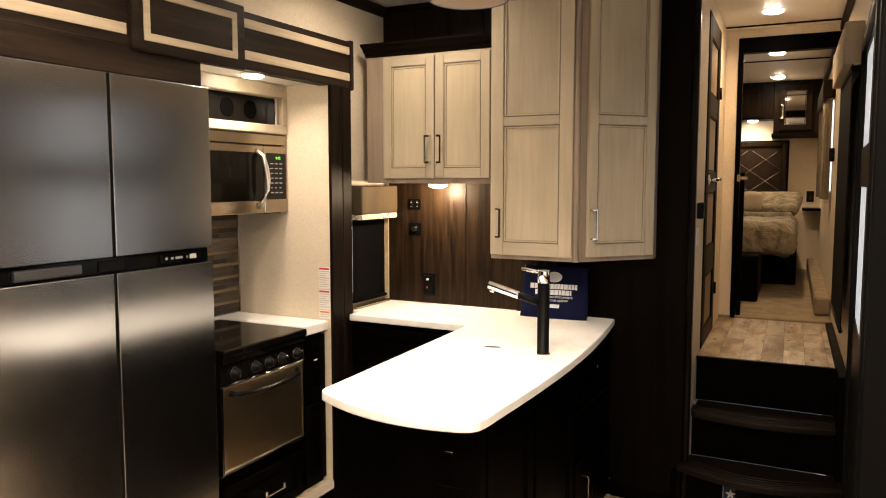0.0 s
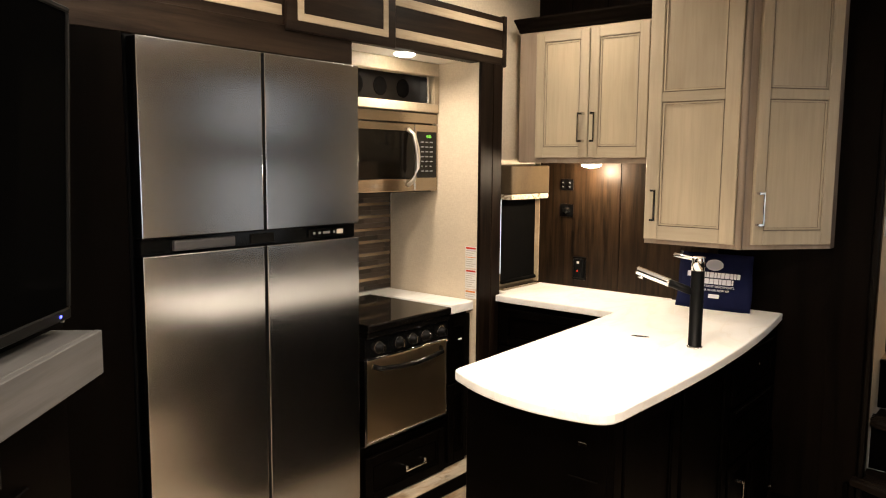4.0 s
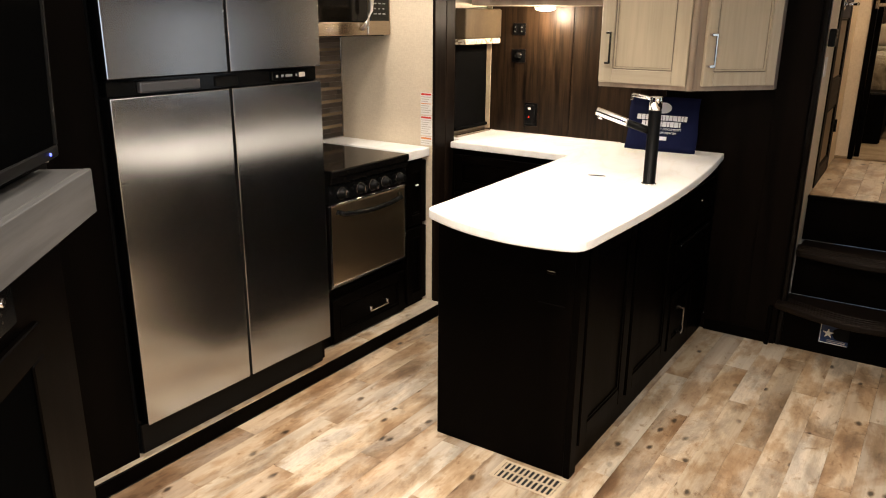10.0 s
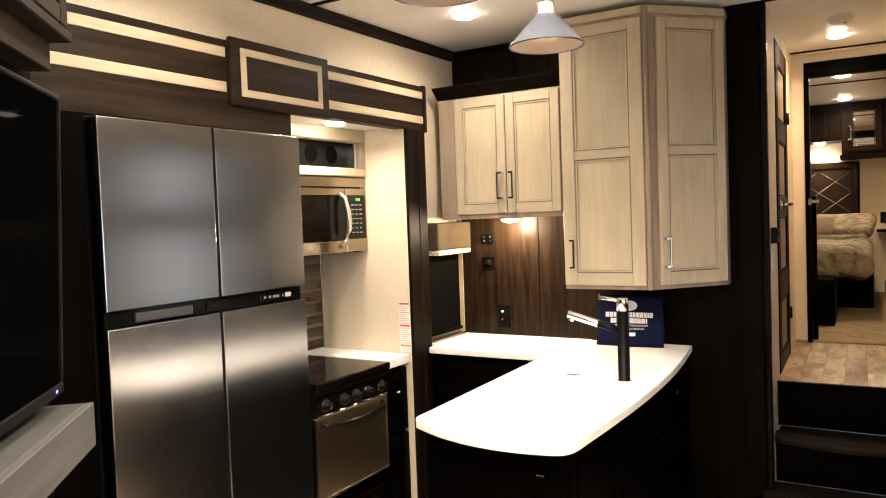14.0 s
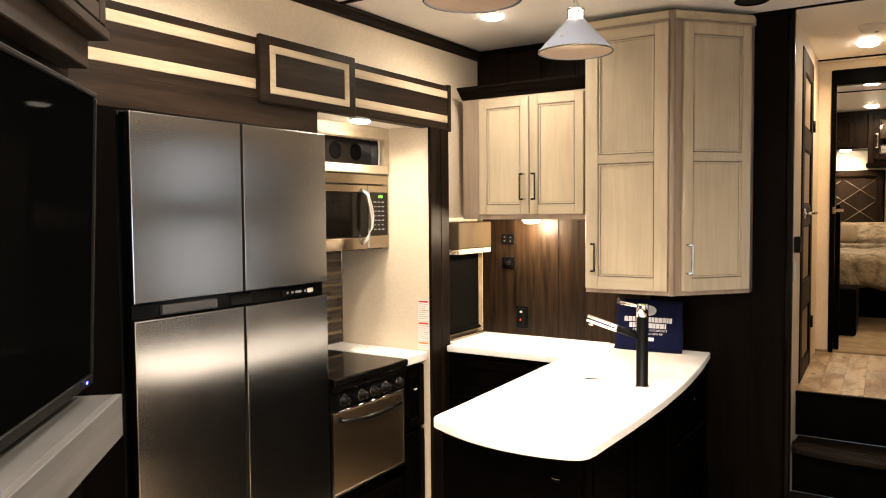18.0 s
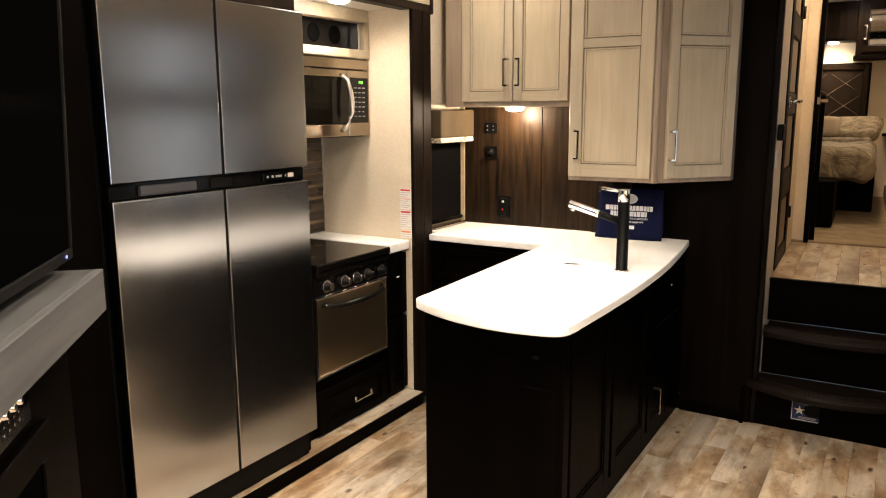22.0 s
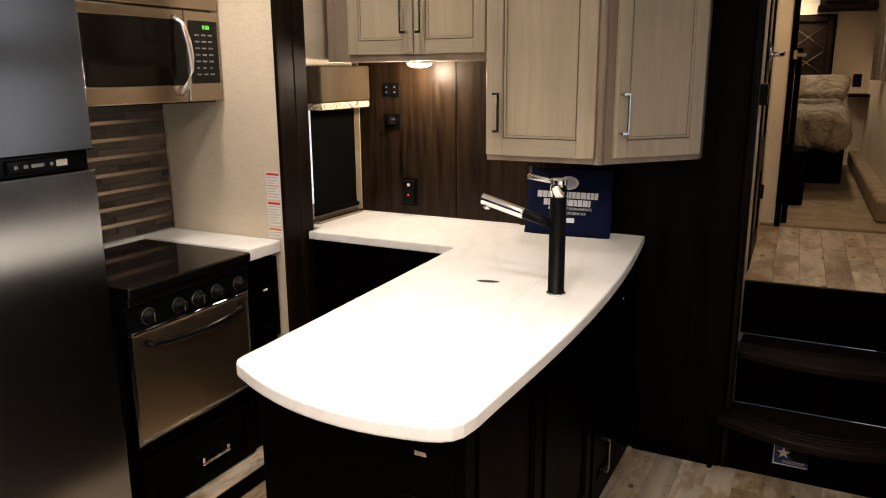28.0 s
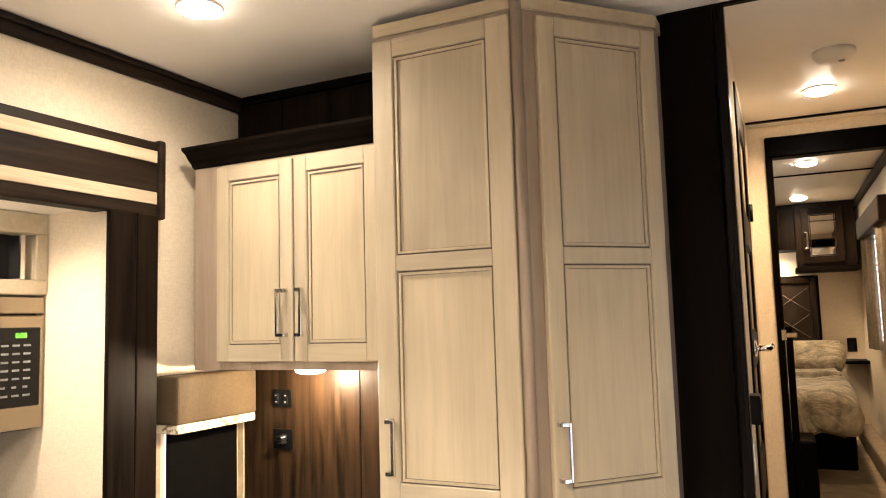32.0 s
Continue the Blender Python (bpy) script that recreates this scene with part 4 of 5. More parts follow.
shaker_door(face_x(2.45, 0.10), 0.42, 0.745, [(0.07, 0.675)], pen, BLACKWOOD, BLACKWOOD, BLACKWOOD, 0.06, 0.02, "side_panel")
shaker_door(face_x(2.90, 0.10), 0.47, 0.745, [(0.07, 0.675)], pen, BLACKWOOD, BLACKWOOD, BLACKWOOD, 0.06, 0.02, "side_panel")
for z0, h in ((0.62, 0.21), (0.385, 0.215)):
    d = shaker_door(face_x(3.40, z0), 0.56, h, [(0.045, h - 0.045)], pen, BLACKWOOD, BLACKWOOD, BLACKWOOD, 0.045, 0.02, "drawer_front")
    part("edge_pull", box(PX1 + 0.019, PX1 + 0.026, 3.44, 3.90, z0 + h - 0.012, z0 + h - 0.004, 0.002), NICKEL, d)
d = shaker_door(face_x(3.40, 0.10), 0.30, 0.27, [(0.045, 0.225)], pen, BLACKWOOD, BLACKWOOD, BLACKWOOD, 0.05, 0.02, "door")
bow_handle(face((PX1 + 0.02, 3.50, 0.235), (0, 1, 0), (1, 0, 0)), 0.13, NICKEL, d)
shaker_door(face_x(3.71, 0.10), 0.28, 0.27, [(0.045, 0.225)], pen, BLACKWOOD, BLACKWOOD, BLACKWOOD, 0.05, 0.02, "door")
for y, z in ((3.99, 0.10), (3.72, 0.74)):
    part("screw_cap", lathe([(0.006, 0), (0.006, 0.003), (0.003, 0.004)], (0, 0, 0), 10, Matrix.Translation((PX1 + 0.02, y, z)) @ Matrix.Rotation(radians(90), 4, "Y")), CHROME, pen)
bk = thing("back_base_cabinet", (-1.7, 3.8, 0.0), "espresso base cabinet with a drawer under the back counter", "cabinet")
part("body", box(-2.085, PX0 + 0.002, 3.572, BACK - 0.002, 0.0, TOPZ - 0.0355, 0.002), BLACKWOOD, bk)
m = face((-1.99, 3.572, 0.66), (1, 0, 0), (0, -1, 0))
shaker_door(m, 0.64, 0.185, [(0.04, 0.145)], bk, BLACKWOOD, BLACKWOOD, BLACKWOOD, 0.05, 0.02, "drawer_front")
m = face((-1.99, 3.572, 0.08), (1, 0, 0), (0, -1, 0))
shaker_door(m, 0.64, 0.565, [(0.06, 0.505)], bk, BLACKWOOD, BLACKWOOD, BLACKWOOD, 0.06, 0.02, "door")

# ---- faucet ----
fa = thing("kitchen_faucet", (-0.798, 3.115, TOPZ), "tall matte black faucet with a chrome spout and lever", "faucet")
part("column", lathe([(0.027, 0), (0.027, 0.004), (0.0238, 0.006), (0.0238, 0.286), (0.0236, 0.288)], (-0.798, 3.115, TOPZ), 32), BLACK, fa, "matte black column")
part("base_ring", lathe([(0.0285, 0), (0.0285, 0.005), (0.0245, 0.006)], (-0.798, 3.115, TOPZ + 0.0005), 32), CHROME, fa)
part("cap", lathe([(0.0241, 0), (0.0241, 0.046), (0.0225, 0.050), (0.001, 0.051)], (-0.798, 3.115, TOPZ + 0.289), 32), CHROME, fa, "chrome cap")
part("lever", joined(tube([(-0.798, 3.115, 1.241), (-0.885, 3.132, 1.250)], 0.0062, 10), tube([(-0.831, 3.121, 1.245), (-0.897, 3.134, 1.252)], 0.0072, 10)), CHROME, fa)
d0, d1 = Vector((-0.812, 3.110, 1.122)), Vector((-1.022, 3.085, 1.186))
part("spout_sleeve", tube([d0, d0.lerp(d1, 0.42)], 0.0148, 16), BLACK, fa, "black spout sleeve")
sp = part("spout", tube([d0.lerp(d1, 0.40), d0.lerp(d1, 0.44), d0.lerp(d1, 0.98), d1], 0.0158, 18), CHROME, fa, "chrome pull-out spray head")
part("aerator", tube([d0.lerp(d1, 0.92) + Vector((0, 0, -0.012)), d0.lerp(d1, 0.92) + Vector((-0.004, 0, -0.024))], 0.0105, 12), CHROME, sp)

# ---- document bag ----
bag = thing("document_bag", (-1.02, 3.93, TOPZ), "navy zippered document bag with white print, leaning on the wall", "bag")
tilt = Matrix.Translation((-1.022, 3.895, TOPZ + 0.002)) @ Matrix.Rotation(radians(2.5), 4, "Z") @ Matrix.Rotation(radians(-13), 4, "X")
bm = bmesh.new()
nx, nz = 14, 12
grid = {}
for side in (0, 1):
    for i in range(nx + 1):
        for k in range(nz + 1):
            u, v = i / nx, k / nz
            puff = 0.016 * (math.sin(math.pi * u) * math.sin(math.pi * v)) ** 0.6 + 0.003
            dent = 0.004 * math.sin(9 * u + 4 * v) * math.sin(math.pi * u)
            x = (u - 0.5) * (0.345 - 0.012 * v) + 0.004 * math.sin(6 * v)
            grid[side, i, k] = bm.verts.new((x, (-1 if side == 0 else 1) * puff + dent, 0.262 * v + 0.006 * math.sin(math.pi * u) * (v - 1)))
for side in (0, 1):
    for i in range(nx):
        for k in range(nz):
            q = [grid[side, i, k], grid[side, i + 1, k], grid[side, i + 1, k + 1], grid[side, i, k + 1]]
            bm.faces.new(q if side == 0 else q[::-1]).smooth = True
rim = [(i, 0) for i in range(nx)] + [(nx, k) for k in range(nz)] + [(i, nz) for i in range(nx, 0, -1)] + [(0, k) for k in range(nz, 0, -1)]
for (a, b), (c, d) in zip(rim, rim[1:] + rim[:1]):
    bm.faces.new((grid[0, a, b], grid[1, a, b], grid[1, c, d], grid[0, c, d]))
bmesh.ops.recalc_face_normals(bm, faces=bm.faces[:])
part("pouch", moved(bm, tilt), NAVY, bag)
PRINT = material("white_screen_print", (0.72, 0.73, 0.78), 0.6)
part("zip_pull", moved(box(-0.175, -0.160, -0.012, -0.004, 0.235, 0.266, 0.003), tilt), NICKEL, bag)
prints = [lathe([(0.040, 0), (0.040, 0.001), (0.034, 0.001), (0.034, 0)], (0, 0, 0), 28, Matrix.Translation((0, -0.0235, 0.205)) @ Matrix.Rotation(radians(90), 4, "X") @ Matrix.Diagonal((1, 0.66, 1, 1)))]
for z, w, h in ((0.158, 0.245, 0.025), (0.128, 0.19, 0.025)):
    x = -w / 2
    while x < w / 2 - 0.006:
        step = min(random.uniform(0.010, 0.024), w / 2 - x)
        prints.append(box(x, x + step - 0.003, -0.0225, -0.0205, z - h / 2, z + h / 2, 0))
        x += step
for z, words in ((0.104, "IMPORTANT DOCUMENTS"), (0.086, "FOR YOUR NEW RV")):
    text("print", words, 0.0145, PRINT, tilt @ Matrix.Translation((0.012, -0.0222, z)) @ Matrix.Rotation(radians(90), 4, "X"), bag)
prints.append(box(-0.014, 0.034, -0.0215, -0.0195, 0.050, 0.068, 0))
for p in prints:
    part("print", moved(p, tilt), PRINT, bag)

# ---- wall of the back counter ----
wp = thing("wall_panel", (-1.8, BACK, TOPZ), "brown wood wall panel behind the counter", "wall panel", "wall panels")
part("board", box(-2.06, -1.5675, BACK - 0.006, BACK - 0.001, TOPZ + 0.001, 1.60, 0.001), PANEL, wp)
wp = thing("wall_panel", (-1.3, BACK, TOPZ), "brown wood wall panel behind the counter", "wall panel", "wall panels")
part("board", box(-1.5645, -1.05, BACK - 0.006, BACK - 0.001, TOPZ + 0.001, 1.60, 0.001), PANEL, wp)
setting("trim_window_side", box(LEFT, -2.058, BACK - 0.012, BACK, TOPZ + 0.001, 1.60, 0.001), STRIPE, "cream edge strip beside the window")


def plate(x0, x1, z0, z1, name, label, cat):
    t = thing(name, ((x0 + x1) / 2, BACK - 0.006, z0), label, cat)
    part("cover", box(x0, x1, BACK - 0.013, BACK - 0.0065, z0, z1, 0.003, 2), BLACK, t)
    return t


sw = plate(-1.925, -1.845, 1.444, 1.506, "light_switch", "black double rocker switch plate", "switch")
for x in (-1.905, -1.865):
    part("rocker", box(x - 0.009, x + 0.009, BACK - 0.019, BACK - 0.012, 1.455, 1.495, 0.003), GLOSS, sw)
    part("print", box(x - 0.004, x + 0.004, BACK - 0.0205, BACK - 0.0185, 1.483, 1.487, 0), KEYINK, sw)
    part("print", box(x - 0.004, x + 0.004, BACK - 0.0205, BACK - 0.0185, 1.461, 1.465, 0), KEYINK, sw)
kn = plate(-1.924, -1.842, 1.300, 1.370, "dimmer_knob", "black plate with a round control knob", "switch")
part("knob", lathe([(0.024, 0), (0.024, 0.004), (0.017, 0.008), (0.015, 0.02), (0.012, 0.022)], (0, 0, 0), 24, Matrix.Translation((-1.883, BACK - 0.013, 1.335)) @ Matrix.Rotation(radians(90), 4, "X")), GLOSS, kn)
ou = plate(-1.835, -1.755, 0.958, 1.085, "outlet", "black outlet box with a red indicator light", "outlet")
part("face", box(-1.824, -1.766, BACK - 0.030, BACK - 0.012, 0.970, 1.075, 0.004), BLACK, ou)
part("reset", box(-1.800, -1.786, BACK - 0.033, BACK - 0.029, 1.050, 1.062, 0.001), PAPER, ou)
part("indicator", box(-1.799, -1.792, BACK - 0.0325, BACK - 0.0295, 1.005, 1.014, 0.001), REDLED, ou, "glowing red light")

# ---- overhead cabinet ----
oc = thing("overhead_cabinet", (-1.65, 3.9, 1.59), "grey washed maple overhead cabinet with two doors", "cabinet")
OY = 3.745
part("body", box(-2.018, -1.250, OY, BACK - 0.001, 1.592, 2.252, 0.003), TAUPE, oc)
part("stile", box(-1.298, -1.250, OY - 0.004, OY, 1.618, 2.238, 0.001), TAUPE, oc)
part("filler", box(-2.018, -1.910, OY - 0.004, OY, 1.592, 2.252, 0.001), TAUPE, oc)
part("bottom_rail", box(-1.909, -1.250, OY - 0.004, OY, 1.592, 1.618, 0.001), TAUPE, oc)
part("top_rail", box(-1.909, -1.250, OY - 0.004, OY, 2.238, 2.252, 0.001), MAPLE_X, oc)
for x0, hx in ((-1.908, -1.643), (-1.600, -1.556)):
    d = shaker_door(face((x0, OY - 0.004, 1.618), (1, 0, 0), (0, -1, 0)), 0.302, 0.622, [(0.052, 0.574)], oc, MAPLE, MAPLE_X, GLAZE, 0.049)
    bow_handle(face((hx, OY - 0.024, 1.765), (1, 0, 0), (0, -1, 0)), 0.144, PULL, d, -1 if hx < -1.6 else 1)
part("light_socket", lathe([(0.056, 0), (0.056, -0.006), (0.052, -0.008)], (-1.680, 3.91, 1.5915), 30), WHITE, oc)
crown = [(0, 0), (-0.012, 0.004), (-0.016, 0.014), (-0.030, 0.024), (-0.044, 0.042), (-0.060, 0.052), (-0.062, 0.062), (0, 0.062)]


def crown_run(x0, x1, y, z):
    bm = bmesh.new()
    a = [bm.verts.new((x0, y + py, z + pz)) for py, pz in crown]
    b = [bm.verts.new((x1, y + py, z + pz)) for py, pz in crown]
    for i in range(len(crown)):
        j = (i + 1) % len(crown)
        bm.faces.new((a[i], b[i], b[j], a[j]))
    bm.faces.new(a[::-1])
    bm.faces.new(b)
    bmesh.ops.recalc_face_normals(bm, faces=bm.faces[:])
    return bm


solid("crown_moulding", joined(crown_run(-2.022, -1.250, OY - 0.002, 2.2525), box(-2.022, -1.250, OY - 0.001, BACK - 0.001, 2.253, 2.26, 0)), DARK_X, "dark crown moulding on the overhead cabinet", "moulding")
ul = thing("under_cabinet_light", (-1.680, 3.91, 1.59), "small round lit light under the overhead cabinet", "cabinet light")
part("lens", lathe([(0.050, 0), (0.047, -0.007), (0.032, -0.013), (0.001, -0.016)], (-1.680, 3.91, 1.5832), 30), LENS, ul, "glowing dome lens")

# seamed boards in paler wood than the wall: puck light put into the colour
for k in range(4):
    wb = thing("wall_board", (-2.0 + 0.2 * k, BACK, 2.26), "dark walnut wall board above the overhead cabinet", "wall board", "boards above the overhead cabinet")
    part("board", box(LEFT + 0.006 + 0.207 * k, LEFT + 0.209 + 0.207 * k, BACK - 0.007, BACK - 0.001, 2.262, TOP - 0.032, 0.0015), POST, wb)

# ---- pantry with an angled corner ----
pn = thing("pantry_cabinet", (-0.95, 3.85, 1.24), "tall grey washed maple wall cabinet with an angled corner", "cabinet")
A, B, C, D = (-1.248, 3.632), (-0.826, 3.632), (-0.545, 3.955), (-0.545, BACK - 0.001)
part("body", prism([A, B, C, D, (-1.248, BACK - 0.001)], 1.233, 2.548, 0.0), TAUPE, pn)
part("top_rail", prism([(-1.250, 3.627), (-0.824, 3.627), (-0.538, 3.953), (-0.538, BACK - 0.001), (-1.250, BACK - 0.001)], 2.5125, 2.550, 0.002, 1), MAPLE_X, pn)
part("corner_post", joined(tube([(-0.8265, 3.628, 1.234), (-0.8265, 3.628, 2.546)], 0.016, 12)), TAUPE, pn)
d = shaker_door(face((-1.243, 3.629, 1.254), (1, 0, 0), (0, -1, 0)), 0.402, 1.240, [(0.060, 0.606), (0.648, 1.190)], pn, MAPLE, MAPLE_X, GLAZE, 0.064)
bow_handle(face((-1.184, 3.609, 1.407), (1, 0, 0), (0, -1, 0)), 0.142, PULL, d)
u = Vector((C[0] - B[0], C[1] - B[1], 0)).normalized()
w = Vector((u.y, -u.x, 0))
o = Vector((B[0], B[1], 1.254)) + u * 0.046 + w * 0.003
d = shaker_door(face(o, u, w), 0.366, 1.240, [(0.060, 0.606), (0.648, 1.190)], pn, MAPLE, MAPLE, GLAZE, 0.050)
# brighter metal on this pull stands for the light it catches
bow_handle(face(Vector((B[0], B[1], 1.406)) + u * 0.074 + w * 0.023, u, w), 0.142, CHROME, d)
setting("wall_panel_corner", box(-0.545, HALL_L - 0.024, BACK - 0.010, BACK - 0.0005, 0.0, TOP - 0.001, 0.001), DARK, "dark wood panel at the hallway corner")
setting("baseboard_back", box(-0.742, HALL_L - 0.052, BACK - 0.016, BACK - 0.0105, 0.0, 0.06, 0.002), BLACKWOOD, "dark skirting")

# ---- window beside the counter ----
WY0, WY1, WZ0, WZ1 = 3.66, 4.005, 0.955, 1.46
wn = thing("kitchen_window", (LEFT, 3.83, 0.95), "small window with a cream frame and a lowered black shade", "window")
part("frame", joined(box(LEFT, LEFT + 0.005, WY0 - 0.02, WY0 + 0.005, 0.93, 1.55, 0.001), box(LEFT, LEFT + 0.006, WY1 - 0.004, WY1 + 0.022, 0.93, 1.55, 0.001), box(LEFT, LEFT + 0.005, WY0, WY1 - 0.004, 0.93, 0.999, 0.001)), STRIPE, wn)
part("shade", joined(box(LEFT + 0.007, LEFT + 0.011, WY0 + 0.024, WY1 + 0.003, WZ0 + 0.004, 1.50, 0), tube([(LEFT + 0.014, WY0 + 0.022, WZ0 - 0.002), (LEFT + 0.014, WY1 + 0.006, WZ0 - 0.002)], 0.010, 10)), SHADECLOTH, wn, "black roller shade")
DAYPANE = glowing("daylit_window_pane", (0.90, 0.95, 1.0), 1.8)
part("glass", box(LEFT + 0.001, LEFT + 0.0055, WY0 + 0.0235, WY1 - 0.02, 1.0, 1.50, 0), DAYPANE, wn, "daylit pane showing at the shade edge")
part("sill", box(LEFT, LEFT + 0.05, WY0, WY1, TOPZ + 0.001, 0.930, 0.003), STEEL_Y, wn, "metal sill strip")
wv = thing("window_valance", (LEFT + 0.06, 3.83, 1.41), "padded brown box valance with a patterned lower edge", "valance")
part("cover", joined(box(LEFT + 0.001, LEFT + 0.10, 3.640, 4.012, 1.425, 1.578, 0.010, 3)), VALANCE, wv)
FABRIC = material("cream_and_bronze_patterned_fabric", (0.6, 0.5, 0.36), 0.7)
base_to(FABRIC, ramp(FABRIC, noise_tex(FABRIC, coords(FABRIC), 30.0, 2.0, 0.5, 1.5), [(0.38, (0.22, 0.15, 0.09)), (0.48, (0.68, 0.60, 0.46))]))
part("fabric_edge", box(LEFT + 0.004, LEFT + 0.098, 3.644, 4.008, 1.398, 1.426, 0.004), FABRIC, wv, "pale patterned fabric edge")

# ---- sticker on the bottom riser ----
st = thing("step_sticker", (-0.15, 4.0285, 0.07), "blue and white sticker with a star on the bottom riser", "sticker")
part("backing", box(-0.205, -0.080, 4.0280, 4.0290, 0.060, 0.168, 0), BLUEINK, st)
part("outline", joined(box(-0.203, -0.082, 4.0272, 4.0279, 0.0615, 0.0645, 0), box(-0.203, -0.082, 4.0272, 4.0279, 0.1635, 0.1665, 0), box(-0.203, -0.2005, 4.0272, 4.0279, 0.0645, 0.1635, 0)), PAPER, st)
part("cut_out", joined(lathe([(0.031, 0), (0.031, 0.0006)], (0, 0, 0), 28, Matrix.Translation((-0.120, 4.0276, 0.116)) @ Matrix.Rotation(radians(90), 4, "X")), box(-0.120, -0.079, 4.0267, 4.0276, 0.085, 0.147, 0)), BLACK, st)
for z in (0.071, 0.078):
    part("line_of_print", box(-0.170, -0.092, 4.0272, 4.0279, z, z + 0.003, 0), FAINT, st)
star = bmesh.new()
pts = [star.verts.new((-0.168 + (0.026 if i % 2 == 0 else 0.010) * math.sin(math.pi * i / 5), 4.0263, 0.112 + (0.026 if i % 2 == 0 else 0.010) * math.cos(math.pi * i / 5))) for i in range(10)]
star.faces.new(pts)
part("star", star, PAPER, st)

# ---- floor register ----
fv = thing("floor_register", (-0.87, 2.31, 0.0), "tan metal floor register with slotted grille", "floor vent")
TAN = material("tan_enamel", (0.50, 0.41, 0.29), 0.4)
turn = Matrix.Translation((-0.865, 2.312, 0))
part("rim", moved(joined(box(-0.125, 0.125, -0.058, -0.048, 0, 0.005, 0.002), box(-0.125, 0.125, 0.048, 0.058, 0, 0.005, 0.002), box(-0.125, -0.110, -0.048, 0.048, 0, 0.005, 0.002), box(0.110, 0.125, -0.048, 0.048, 0, 0.005, 0.002)), turn), TAN, fv)
part("well", moved(box(-0.110, 0.110, -0.048, 0.048, 0.0006, 0.0012, 0), turn), RUBBER, fv)
for k in range(12):
    part("slat", moved(box(-0.106 + 0.0188 * k, -0.099 + 0.0188 * k, -0.048, 0.048, 0.0013, 0.0042, 0), turn), TAN, fv)
part("crossbar", moved(box(-0.110, 0.110, -0.004, 0.004, 0.0013, 0.0046, 0), turn), TAN, fv)

# ---- entertainment wall, set at an angle ----
AX = Vector((0.67, -0.742, 0)).normalized()
AN = Vector((0.742, 0.67, 0)).normalized()
A0 = Vector((-1.462, 1.196, 0))


def angled(s, out, z):
    p = A0 + AX * s + AN * out
    return Vector((p.x, p.y, z))


AM = Matrix((-AX, Vector((0, 0, 1)), AN)).transposed().to_4x4()
AM.translation = A0


def abox(s0, s1, o0, o1, z0, z1, bevel=0.003, seg=1):
    """A box on the angled wall: s runs from the refrigerator side towards the room."""
    return moved(box(-s1, -s0, z0, z1, o0, o1, bevel, seg), AM)


setting("wall_angled", abox(-0.13, 1.50, -0.17, -0.12, 0, TOP - 0.001, 0), BLACKWOOD, "dark wood angled entertainment wall")
p0, p1 = angled(-0.13, -0.12, 0), angled(-0.13, -0.17, 0)
setting("wall_angled_return", prism([(p0.x, p0.y), (-1.985, 1.30), (-2.03, 1.26), (p1.x, p1.y)], 0, 2.08, 0), BLACKWOOD, "dark panel between television and refrigerator")
setting("wall_angled_far", prism([tuple(angled(1.50, -0.12, 0).xy), tuple(angled(1.50, -0.17, 0).xy), (-1.2, -0.5), (-1.15, -0.5)], 0, TOP, 0), DARK, "dark end panel")
cl = thing("panel_clip", angled(-0.12, -0.10, 1.19), "small bright clip on the dark cabinet edge", "clip", "panel clips")
part("tab", abox(-0.125, -0.117, -0.1195, -0.112, 1.195, 1.210, 0.001), BARSTEEL, cl)
cl = thing("panel_clip", angled(-0.12, -0.10, 1.06), "small bright clip on the dark cabinet edge", "clip", "panel clips")
part("tab", abox(-0.125, -0.117, -0.1195, -0.112, 1.065, 1.080, 0.001), BARSTEEL, cl)
TV0 = -0.045
tv = thing("television", angled(0.5, -0.1, 1.22), "wall-mounted flat television with a glossy black screen", "television")
part("mount", abox(0.30, 0.70, -0.119, -0.080, 1.40, 1.75, 0.004), BLACK, tv)
for name, mb, mat, lab in (("back", abox(TV0 + 0.05, TV0 + 1.14, -0.030, -0.002, 0.03, 0.67, 0.006), BLACK, ""),
                           ("bezel", joined(abox(TV0, TV0 + 1.19, -0.002, 0.022, 0.688, 0.700, 0.003), abox(TV0, TV0 + 1.19, -0.002, 0.022, 0.0, 0.026, 0.003), abox(TV0, TV0 + 0.014, -0.002, 0.022, 0.026, 0.688, 0.003), abox(TV0 + 1.176, TV0 + 1.19, -0.002, 0.022, 0.026, 0.688, 0.003)), BLACK, ""),
                           ("screen", abox(TV0 + 0.014, TV0 + 1.176, 0.0, 0.017, 0.026, 0.688, 0), SCREEN, "glossy black screen"),
                           ("indicator", abox(0.008, 0.014, 0.0215, 0.0245, 0.010, 0.016, 0), BLUELED, "blue standby light")):
    piece_of_tv = part(name, mb, mat, tv, lab)
    piece_of_tv.matrix_basis = Matrix.Translation(angled(0, -0.082, 1.224)) @ Matrix.Rotation(radians(-2.4), 4, AX) @ Matrix.Translation(-angled(0, 0, 0))
mt = thing("mantel", angled(0.5, -0.06, 1.085), "thick grey barnwood mantel shelf under the television", "mantel")
for name, mb in (("front_board", box(-1.45, 0.065, 1.085, 1.190, -0.018, 0.0, 0.002)), ("top_board", box(-1.45, 0.0645, 1.172, 1.1895, -0.119, -0.0185, 0.002)),
                 ("end_board", box(0.047, 0.0645, 1.0855, 1.1715, -0.119, -0.0185, 0.002)), ("bottom_board", box(-1.45, 0.0465, 1.0855, 1.10, -0.119, -0.0185, 0.002))):
    part(name, mb, GREYWOOD, mt).matrix_basis = AM
oh = thing("overhead_cabinet_tv", angled(0.5, -0.08, 2.05), "dark wood cabinet above the television with glass doors", "cabinet")
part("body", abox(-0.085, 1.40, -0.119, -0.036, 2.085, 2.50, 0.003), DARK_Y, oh)
